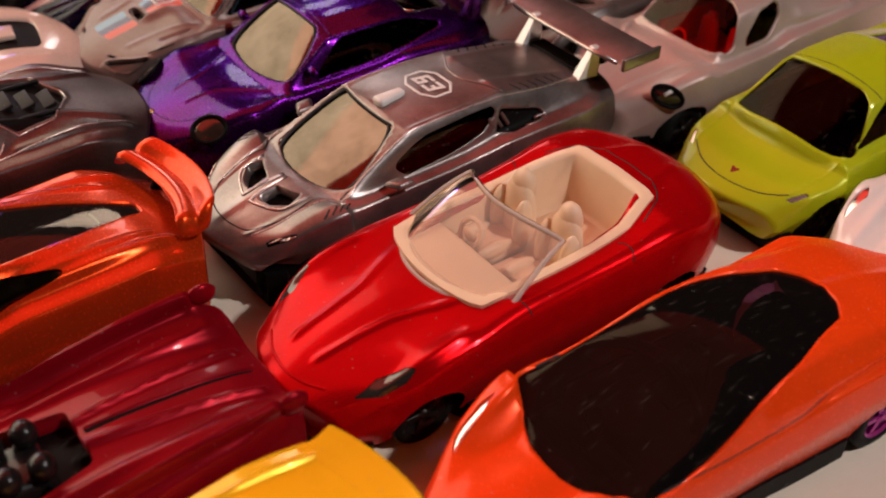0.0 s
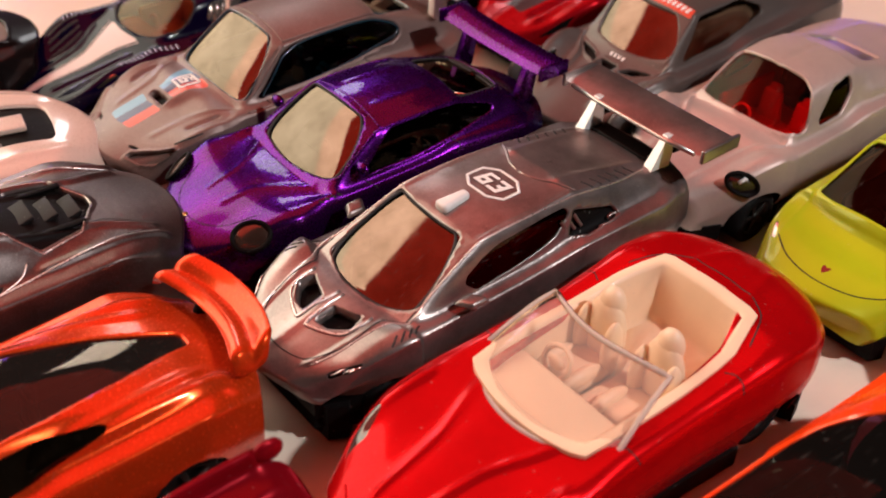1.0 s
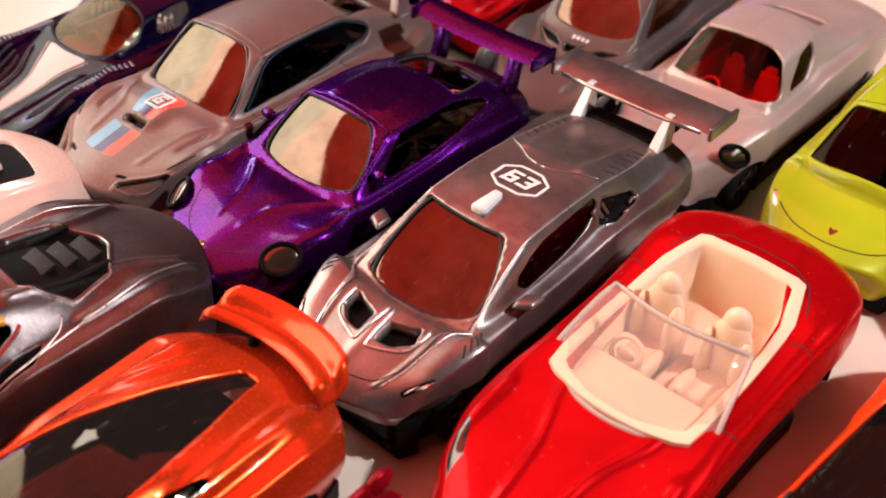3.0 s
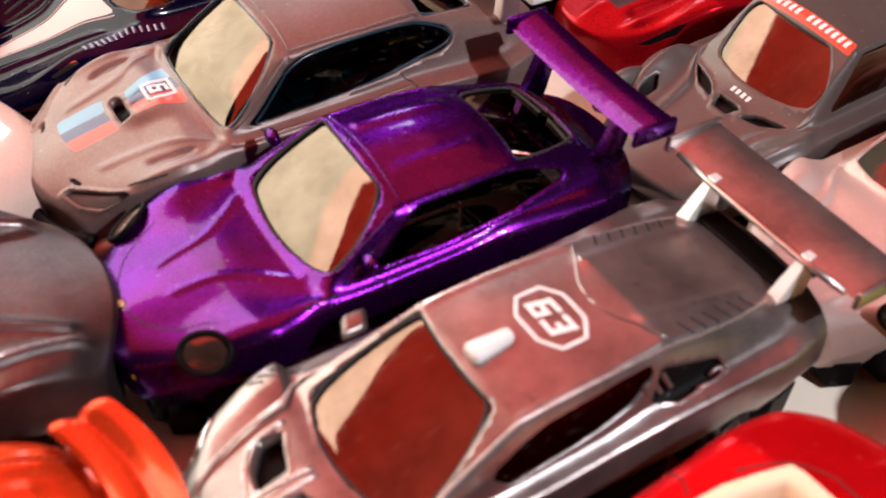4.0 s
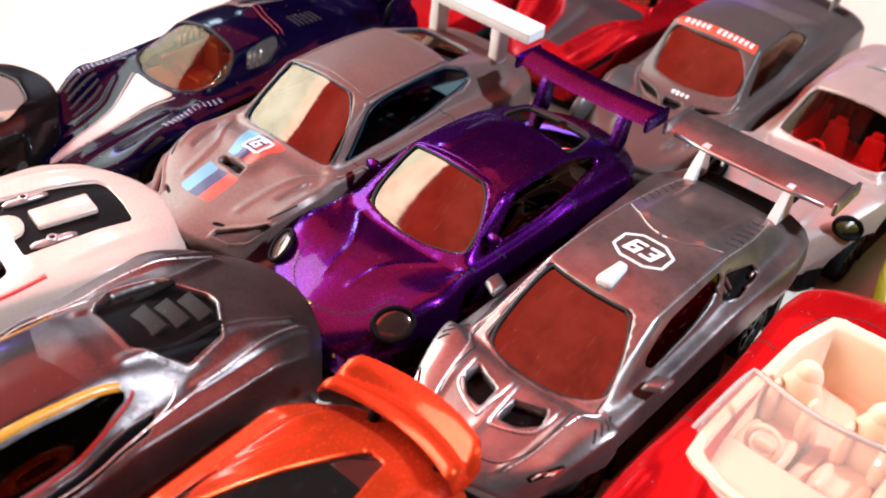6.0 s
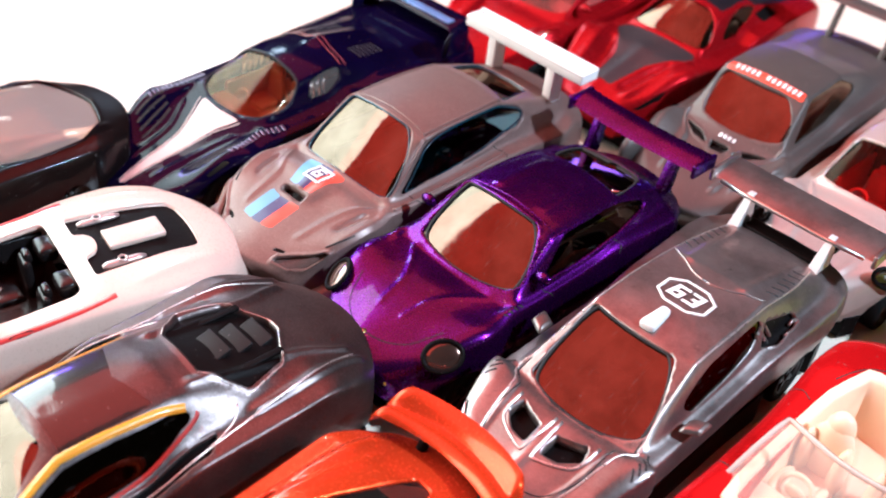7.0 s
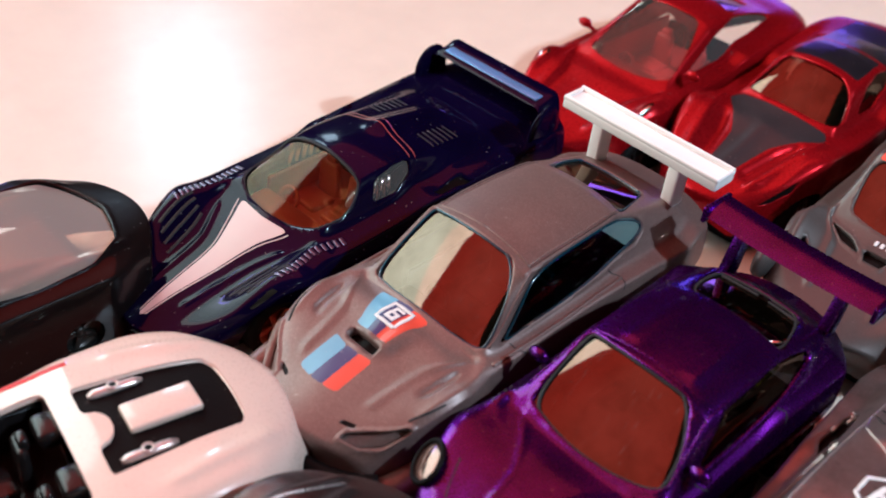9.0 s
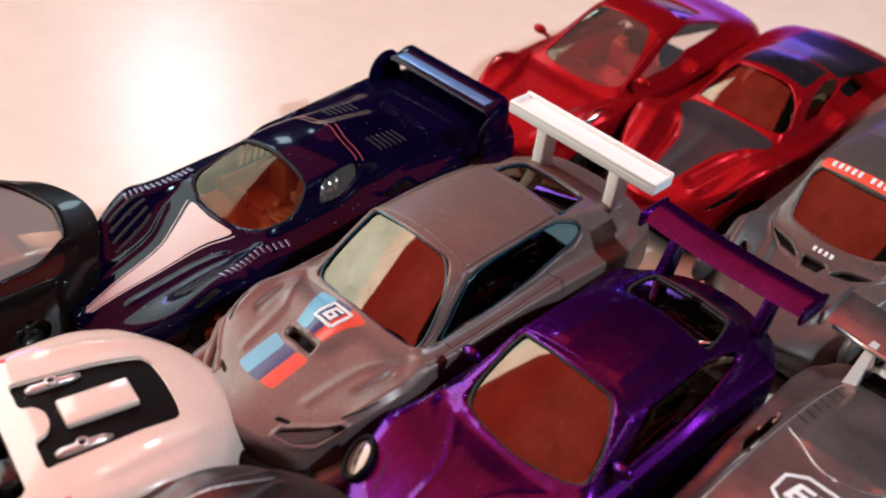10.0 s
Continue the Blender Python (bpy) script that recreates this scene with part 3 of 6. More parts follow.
def wing(root, x, z, half, chord, struts, base_z, material, strut_material=None, thick=0.7, plate=(3.4, 2.6), sweep=0.0, rise=0.0, lip=0.0, strut_w=0.8, strut_base=0.0, strut_len=2.4, name="rear_wing"):
    """A racing wing: a cambered blade with end plates on two struts."""
    n = 25
    v, f = [], []
    prof = [(-0.5, 0.0), (-0.3, 0.45), (0.1, 0.62), (0.42, 0.5 + lip), (0.5, 0.35 + lip), (0.45, 0.1 + lip * 0.6), (0.1, -0.05), (-0.3, -0.3)]
    m = len(prof)
    for i in range(n):
        t = -1 + 2 * i / (n - 1)
        for a, b in prof:
            v.append((x + a * chord + sweep * t * t, t * half, z + b * thick * 1.6 + rise * t * t))
    for i in range(n - 1):
        for j in range(m):
            k = (j + 1) % m
            f.append((i * m + j, i * m + k, (i + 1) * m + k, (i + 1) * m + j))
    f += [tuple(range(m))[::-1], tuple((n - 1) * m + j for j in range(m))]
    w = part(name, v, f, material, root, sharp=50)
    for s in (1, -1):
        if plate:
            part("end_plate", *box(x + sweep, s * (half + 0.25), z + rise + 0.2, chord * 1.12, 0.75, plate[1], 0.25), material, w, sharp=50)
        if struts:
            pv, pf = box(0, 0, 0, strut_len, strut_w, 1.0, 0.2)
            bz = base_z
            pv = [(x + strut_base * (0.5 - c) + a * (1.25 - 0.5 * (c + 0.5)), s * struts + b, bz + (z + 0.2 - bz) * (c + 0.5)) for a, b, c in pv]
            part("strut", pv, pf, strut_material or material, w, sharp=50)
    return w


def car(label, nose_x, y, yaw=0.0, name="toy_car"):
    root = new(name)
    root.empty_display_size = 0.01
    root.matrix_world = pose(nose_x * MM, y * MM, 0, 0, 0, yaw)
    return tagged(root, label, "toy car", "parked toy cars")


def profile(L, W, nose, hood, fend, cowl, roof0, roof1, deck, tail, belt, haunch, gb, gr, pn=0.72, pt=0.85, axles=(0.19, 0.79), pull=2.6, arch=1.0, waist=0.95, hoodw=0.45, hw=0.80):
    """Section rows of a coupe: u, half-width, shoulder z, window foot y z, roof edge y z, middle z."""
    (xc, zc), (x0, z0), (x1, z1), (xd, zd) = cowl, roof0, roof1, deck
    # the screen's foot runs forward in the middle: carry its plane on to there
    xc, zc = xc - pull, max(zc - pull * (z0 - zc) / (x0 - xc), hood - 0.3)
    fa, ra = axles[0] * L, axles[1] * L
    rows = [
        (0, W * pn, nose * 0.70, W * pn * 0.82, nose * 0.88, W * pn * 0.45, nose * 0.97, nose),
        (0.07 * L, W * (pn * 0.4 + 0.6), nose * 0.4 + fend * 0.55, W * hw * 0.93, nose * 0.45 + fend * 0.53, W * hoodw * 0.9, nose * 0.6 + hood * 0.4, nose * 0.55 + hood * 0.45),
        (fa, W, fend - 0.6, W * hw, fend, W * hoodw, hood - 0.1, hood),
    ]
    if xc > fa + 6:
        m = (fa + xc) / 2
        rows.append((m, W * 0.98, (fend + belt) / 2 - 0.5, (W * hw + gb) / 2, (fend + belt) / 2 + 0.3, (W * hoodw + gb * 0.86) / 2, (hood + zc) / 2 + 0.1, (hood + zc) / 2 + 0.3))
    rows += [
        (xc, W * waist, belt, gb, belt + 0.9, gb * 0.86, max(zc - 0.2 - arch, belt + 0.5), zc + 0.2),
        (x0, W * waist, belt + 0.3, gb, belt + 1.2, gr, z0 - 0.5 - arch, z0),
        ((x0 + x1) / 2, W * waist, belt + 0.6, gb, belt + 1.5, gr, (z0 + z1) / 2 - 0.4 - 0.7 * arch, (z0 + z1) / 2 + 0.35),
        (x1, W * (waist + 1) / 2, (belt + haunch) / 2 + 0.3, gb * 0.98, (belt + haunch) / 2 + 1.2, gr * 0.95, z1 - 0.7 - 0.5 * arch, z1),
        (max(xd, x1 + 4), W, haunch - 0.5, W * 0.80, haunch, gr * 0.86, zd - 0.1, zd),
        (0.94 * L, W * (0.6 + 0.4 * pt), (haunch + tail) / 2 - 0.8, W * 0.76, (haunch + tail) / 2 - 0.1, W * 0.45, (zd + 2 * tail) / 3, (zd + 2 * tail) / 3 + 0.1),
        (L, W * pt, tail * 0.82, W * pt * 0.86, tail * 0.93, W * pt * 0.5, tail - 0.2, tail),
    ]
    rows = sorted(rows)
    # straight screens: extra sections on the line between their foot and their top
    for xa, xb, cut in ((xc, x0, (0.05, 0.5, 0.93)), (x1, max(xd, x1 + 4), (0.12, 0.5, 0.85))):
        a, b = next(r for r in rows if r[0] == xa), next(r for r in rows if r[0] == xb)
        for t in cut:
            bulge = 0.5 * t * (1 - t)
            r = [p + (q - p) * t for p, q in zip(a, b)]
            rows.append((*r[:6], r[6] + bulge, r[7] + bulge))
    return sorted(rows)


def pane_front(x0, x1, q0=0.93, q1=0.86, bow=-3.0, top=-0.8, **kw):
    o = curve_edge((x0, -q0), (x0, q0), bow) + curve_edge((x1, q1), (x1, -q1), top)
    return dict(name="windshield", outline=o, round=kw.pop("round", 1.6), depth=0.35, **kw)


def pane_rear(x0, x1, q0=0.86, q1=0.80, bow=0.8, top=0.6, **kw):
    o = curve_edge((x0, -q0), (x0, q0), top) + curve_edge((x1, q1), (x1, -q1), bow)
    return dict(name="rear_window", outline=o, round=kw.pop("round", 1.4), depth=0.35, **kw)


def pane_side(pts, **kw):
    return dict(name="side_window", outline=pts, round=kw.pop("round", 1.2), depth=0.35, mirror=True, **kw)


def gasket(root, sh, reg, material, width=0.36, off=0.05):
    """The dark seam round a pane, on both sides where the pane is mirrored."""
    for s in (1, -1) if reg.get("mirror") else (1,):
        p = np.array([(u, s * q) for u, q in reg["outline"]], float)
        for turn in range(3):
            n = np.roll(p, -1, 0)
            p = np.stack([0.75 * p + 0.25 * n, 0.25 * p + 0.75 * n], 1).reshape(-1, 2)
        ribbon(root, "window_seal", sh, p, width, material, off=off, closed=True)


def panel(name, pts, material, mirror=True, depth=0.15, r=0.8, **kw):
    return dict(name=name, outline=pts, round=r, depth=depth, material=material, mirror=mirror, **kw)

# ---- the table and the room round it ----
def slab(name, x0, x1, y0, y1, z0, z1, material, label, category, kind="structure"):
    v, f = box((x0 + x1) / 2 * 1000, (y0 + y1) / 2 * 1000, (z0 + z1) / 2 * 1000, (x1 - x0) * 1000, (y1 - y0) * 1000, (z1 - z0) * 1000, 2.0)
    ob = new(name, mesh_of(name, v, f, False, (material,)))
    return tagged(ob, label, category, "", kind)


TABLE = paint("pale_table_laminate", (0.80, 0.70, 0.57), rough=0.30, coat=0.25, vary=0.04, bump=0.05, coat_rough=0.18)
# Room stays out of view; near-black paint keeps bounced light off the cars.
DARK_ROOM = paint("brown_wall_paint", (0.07, 0.05, 0.04), rough=0.7, coat=0.0, vary=0.08, bump=0.2)
GREY_FLOOR = paint("brown_floor", (0.05, 0.035, 0.028), rough=0.5, coat=0.0, vary=0.3, bump=0.2)
slab("table_top", -0.19, 0.60, -0.30, 0.60, -0.03, 0.0, TABLE, "pale cream laminate table top under the toy cars", "table top")
slab("floor", -2.0, 2.4, -2.0, 2.2, -0.80, -0.75, GREY_FLOOR, "plain brown floor under the table", "floor")
slab("ceiling", -2.0, 2.4, -2.0, 2.2, 1.55, 1.60, DARK_ROOM, "plain unseen ceiling above the table, near-black brown to cut bounce", "ceiling")
slab("wall_north", -2.0, 2.4, 2.2, 2.25, -0.75, 1.55, DARK_ROOM, "plain unseen wall, near-black brown to cut bounce", "wall")
slab("wall_south", -2.0, 2.4, -2.05, -2.0, -0.75, 1.55, DARK_ROOM, "plain unseen wall, near-black brown to cut bounce", "wall")
slab("wall_east", 2.4, 2.45, -2.0, 2.2, -0.75, 1.55, DARK_ROOM, "plain unseen wall, near-black brown to cut bounce", "wall")
slab("wall_west", -2.05, -2.0, -2.0, 2.2, -0.75, 1.55, DARK_ROOM, "plain unseen wall, near-black brown to cut bounce", "wall")


# ---- the cars of the middle row ----
def silver_racer():
    root = car("bare silver toy racing coupe with rear wing and printed number", -38.0, -28.8, -1.0)
    metal = paint("burnished_bare_metal", (0.265, 0.228, 0.216), metal=0.85, rough=0.33, coat=0.0, vary=0.45, bump=0.10, flake=0.16, wear_or_sheen=0.75, wear_or_sheen_colour=(0.075, 0.062, 0.058))
    rows = profile(75, 14.6, 12.0, 16.0, 16.6, (19.5, 17.0), (31.2, 22.7), (50, 23.4), (66, 20.5), 18.5, 15.0, 17.6, 11.6, 8.6, pn=0.70, pt=0.9, hoodw=0.5, arch=-0.25, pull=3.2)
    relief = [(3, 1.05, 18, 1.35, 0.7, 0.22), (3, 0.0, 10, 0.0, 1.2, 0.25), (50, 0.55, 66, 0.75, 0.9, 0.3), (32, 1.0, 50, 1.0, 0.8, 0.18)]
    sh = Shell(rows, bow=(7, 2), relief=relief, sill=6.2, chin=3.4)
    wh = [(14.2, 5.0), (59.5, 5.2)]
    regs = [
        pane_front(19.2, 30.8, 1.14, 0.94, bow=-3.4, material=SMOKE, rim=0.12, round=0.7),
        pane_side([(27.5, 1.62), (34, 1.34), (44, 1.26), (48.3, 1.30), (45.5, 1.64), (38, 1.82), (29, 1.93)], material=BLACK_GLASS),
        panel("hood_vent", [(8.3, 0.18), (11.7, 0.20), (12.9, 0.80), (10.3, 0.92), (8.6, 0.58)], BLACK, depth=1.8, r=0.25, rim=0.12),
        panel("headlight", [(2.6, 1.75), (5.4, 2.45), (4.9, 2.75), (2.0, 2.1)], BLACK, depth=0.25, r=0.35, label="dark slit headlight with bright zigzag"),
        panel("side_vent", [(49.0, 1.42), (57.5, 1.70), (58.0, 2.05), (50.5, 2.30), (47.4, 1.86)], BLACK, depth=0.7, r=0.5, rim=0.15),
    ]
    body = build_body(root, sh, regs, wh, metal)
    gasket(root, sh, regs[0], LINE)
    chassis(root, sh, wh)
    wheels_on(root, wh, 14.4, SHADED_RIM)
    interior(root, 21, 52, 9.5, 8.0, 14.0, DARK)
    # printed octagon and number, and the little roof scoop
    oct_ = [(3.45 * a, 4.3 * b) for a, b in ((-0.9, -0.45), (-0.45, -0.95), (0.45, -0.95), (0.9, -0.45), (0.9, 0.45), (0.45, 0.95), (-0.45, 0.95), (-0.9, 0.45))]
    ribbon(root, "number_frame", sh, [(41.7 + a, b) for a, b in oct_], 0.45, WHITE, by_y=True, closed=True, off=0.09, label="white printed octagon outline")
    square_digits(root, sh, "63", 41.7, 0.0, 2.3, 3.2, 0.45, WHITE, lean=0.2, off=0.1, label="white printed digit")
    p = sh.at([34.0], [0.0])[0]
    v, f = box(0, 0, 0, 5.4, 2.2, 1.7, 0.7)
    part("roof_scoop", [(p[0] + a, b * (1.0 - 0.1 * a), p[2] + 0.25 + d + 0.05 * a) for a, b, d in v], f, WHITE, root, "white roof scoop")
    for s in (1, -1):
        for k in range(6):
            ribbon(root, "louvre", sh, [(53.5 + 2.0 * k, s * 0.80), (54.6 + 2.0 * k, s * 1.12)], 0.35, LINE, off=0.05)
        bead(root, "roof_seam", sh, [(51.0, s * 1.0), (49.4, s * 0.62), (47.2, s * 0.2), (46.9, 0)], 0.20, metal)
        for k in range(4):
            ribbon(root, "fender_louvre", sh, [(10.0 + 1.6 * k, s * 2.55), (12.4 + 1.6 * k, s * 2.15)], 0.3, LINE, off=0.05)
    ribbon(root, "bonnet_gap", sh, [(19, 1.12), (9, 1.25), (3.2, 0.85), (2.6, 0), (3.2, -0.85), (9, -1.25), (19, -1.12)], 0.22, LINE, off=0.03)
    # Beads draw the creases' bright edge highlights as well as worn metal.
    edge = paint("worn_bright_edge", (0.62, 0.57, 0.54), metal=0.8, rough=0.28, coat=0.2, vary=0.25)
    for s in (1, -1):
        bead(root, "worn_crease", sh, [(2.6, s * 1.15), (8, s * 1.28), (17.5, s * 1.42), (20.5, s * 1.16), (32, s * 1.06), (41, s * 1.06), (49.3, s * 1.13), (59.6, s * 1.2), (67, s * 1.1)], 0.17, edge, off=-0.05, label="bright worn body crease with drawn highlight")
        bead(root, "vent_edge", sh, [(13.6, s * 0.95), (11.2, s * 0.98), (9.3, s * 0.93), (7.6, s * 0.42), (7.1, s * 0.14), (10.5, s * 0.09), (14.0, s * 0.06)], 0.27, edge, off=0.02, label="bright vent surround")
        bead(root, "headlight_zigzag", sh, [(2.6, s * 1.95), (4.0, s * 2.2), (3.2, s * 2.25), (4.5, s * 2.45), (3.6, s * 2.5), (5.0, s * 2.65)], 0.16, CHROME, off=0.05, label="bright zigzag lamp print")
        bead(root, "intake_hook", sh, [(53.2, s * 2.18), (55.5, s * 2.2), (57.5, s * 2.05), (57.2, s * 1.88), (55.6, s * 1.95)], 0.28, metal, off=-0.1)
        for k in range(3):
            ribbon(root, "quarter_slat", sh, [(46.5 + 1.4 * k, s * 1.5), (47.6 + 1.4 * k, s * 1.82)], 0.5, metal, off=0.06)
    for s in (1, -1):
        v, f = box(0, 0, 0, 3.6, 3.0, 1.5, 0.45, 0.7)
        part("mirror", [(26.2 + a + 0.45 * s * b, s * 13.8 + b, 17.6 + 0.6 * d + 0.10 * s * b) for a, b, d in v], f, metal, root)
    w = wing(root, 75.6, 24.2, 15.0, 8.0, 0, 19.0, metal, plate=(3, 2.4), lip=0.3, thick=0.6)
    white_metal = paint("polished_strut_metal", (0.80, 0.78, 0.76), metal=0.35, rough=0.3, coat=0.4, vary=0.05)
    for s in (1, -1):
        y = s * 7.6
        v = [(68.0, y - 0.9, 19.4), (72.4, y - 0.9, 19.0), (72.4, y + 0.9, 19.0), (68.0, y + 0.9, 19.4), (71.4, y - 0.55, 24.6), (74.0, y - 0.55, 24.4), (74.0, y + 0.55, 24.4), (71.4, y + 0.55, 24.6)]
        part("strut", v, [(0, 3, 2, 1), (4, 5, 6, 7), (0, 1, 5, 4), (1, 2, 6, 5), (2, 3, 7, 6), (3, 0, 4, 7)], white_metal, w, "bright polished wing strut", smooth=False)
        part("bracket", *box(74.0, y, 22.6, 2.2, 2.0, 3.4, 0.4), BLACK, w)
    part("wing_bar", *tube([(71.6, -13.4, 24.0), (71.2, -7.6, 24.0), (71.2, 7.6, 24.0), (71.6, 13.4, 24.0)], 0.42, 8), DULL, root)
    part("deck_slot", *box(71.4, 0, 19.3, 3.4, 13.0, 1.2, 0.4), BLACK, root)
    black_chin(root, sh)
    return root


def purple_coupe():
    root = car("glossy metallic purple toy sports coupe with tall rear wing", -34.5, 2.6, -2.4)
    col = paint("purple_flake_enamel", (0.078, 0.004, 0.145), metal=0.93, rough=0.27, coat=0.30, vary=0.35, flake=0.08, bump=0.02, edge=(0.16, 0.11, 0.50), coat_rough=0.03)
    rows = profile(71, 14.4, 13.4, 17.0, 17.3, (24, 18.8), (33.0, 25.4), (49, 25.2), (63, 20.8), 17.0, 16.6, 18.4, 12.2, 9.4, pn=0.66, pt=0.80, hoodw=0.42, hw=0.82)
    relief = [(36, 0.45, 47, 0.42, 0.9, 0.25), (9, 0.42, 21.5, 0.66, 0.7, 0.16), (4, 2.25, 20, 2.1, 4.6, 0.16), (48, 2.2, 62, 2.1, 4.6, 0.4)]
    sh = Shell(rows, bow=(8, 5), relief=relief, sill=4.4, chin=2.6)
    wh = [(13.5, 5.0), (56.0, 5.2)]
    regs = [
        pane_front(24.8, 33.4, 1.16, 0.93, bow=-2.8, material=SMOKE, rim=0.12, round=0.9),
        pane_side([(29.5, 1.80), (35.5, 1.10), (45, 1.07), (52, 1.16), (57, 1.36), (49, 1.74), (38, 1.84)], material=BLACK_GLASS, rim=0.1),
        pane_rear(50.2, 61.5, 0.93, 0.92, material=LIGHT_SMOKE, rim=0.15),
    ]
    build_body(root, sh, regs, wh, col)
    gasket(root, sh, regs[0], LINE)
    gasket(root, sh, regs[2], LINE, 0.3)
    chassis(root, sh, wh)
    wheels_on(root, wh, 14.2, SHADED_RIM)
    interior(root, 26, 54, 10.0, 8.0, 15.0, DARK)
    black_chin(root, sh)
    dome_lamp(root, sh, 4.8, 2.40, 2.8, 2.1, BLACK, paint("bronze_lens", (0.16, 0.09, 0.07), metal=0.8, rough=0.16, coat=0.8, vary=0.5, coat_rough=0.02), 0.55, 20, label="oval bronze-tinted headlight")
    e = sh.at([3.4], [0.0])[0]
    part("emblem", *ball(e[0], 0, e[2], 0.75, 0.55, 0.35, 10, 6), paint("brass_badge", (0.45, 0.30, 0.12), metal=1.0, rough=0.35, coat=0.0), root, "tiny brass nose badge")
    ribbon(root, "bonnet_gap", sh, [(9.5, 1.5), (5.2, 1.15), (3.9, 0.6), (3.6, 0), (3.9, -0.6), (5.2, -1.15), (9.5, -1.5)], 0.16, LINE, off=0.02)
    mirror_pair(root, 28.2, 12.6, 20.6, col)
    for s in (1, -1):
        ribbon(root, "door_gap", sh, [(29.0, s * 1.95), (29.6, s * 2.5), (30.5, s * 3.2)], 0.2, LINE, off=0.02)
        ribbon(root, "door_gap", sh, [(46.5, s * 1.80), (47.4, s * 2.4), (46.6, s * 3.2)], 0.2, LINE, off=0.02)
        for k in range(4):
            ribbon(root, "fender_louvre", sh, [(19.2 + 1.3 * k, s * 2.15), (19.8 + 1.3 * k, s * 2.5)], 0.32, LINE, off=0.03)
        bead(root, "pillar_edge", sh, [(24.6, s * 1.24), (29.0, s * 1.10), (33.6, s * 0.99), (41.0, s * 0.99), (49.0, s * 0.99)], 0.20, col, off=-0.02)
    bead(root, "header_edge", sh, [(34.0, 0.96), (34.2, 0.5), (34.3, 0), (34.2, -0.5), (34.0, -0.96)], 0.18, col, off=-0.02)
    wing(root, 66.8, 25.6, 13.4, 5.8, 8.2, 18.0, col, plate=(3, 2.6), thick=1.25, strut_w=1.6, strut_base=-2.0, strut_len=3.2, rise=0.5, lip=0.25)
    cage = []
    for k in range(5):
        y = -6.4 + 3.2 * k
        cage.append(tube([(51.0 + 0.6 * (k % 2), y, 23.4), (54.5, y + (1.5 if k % 2 else -1.2), 22.4), (58.0, y * 0.9, 20.2)], 0.42, 6))
    cage += [tube([(52.6, -7.2, 22.8), (54.0, 0, 23.0), (52.8, 7.2, 22.6)], 0.4, 6), tube([(57.0, -6.6, 20.6), (56.0, 0.5, 21.4), (57.4, 6.6, 20.4)], 0.4, 6)]
    part("rear_cage", *joined(*cage), CHROME, root, "dull metal bars behind the rear window")
    for s in (1, -1):
        for k in range(4):
            ribbon(root, "deck_slat", sh, [(60.8 + 1.3 * k, s * 0.1), (60.8 + 1.3 * k, s * 0.75)], 0.35, LINE, off=0.04)
    return root


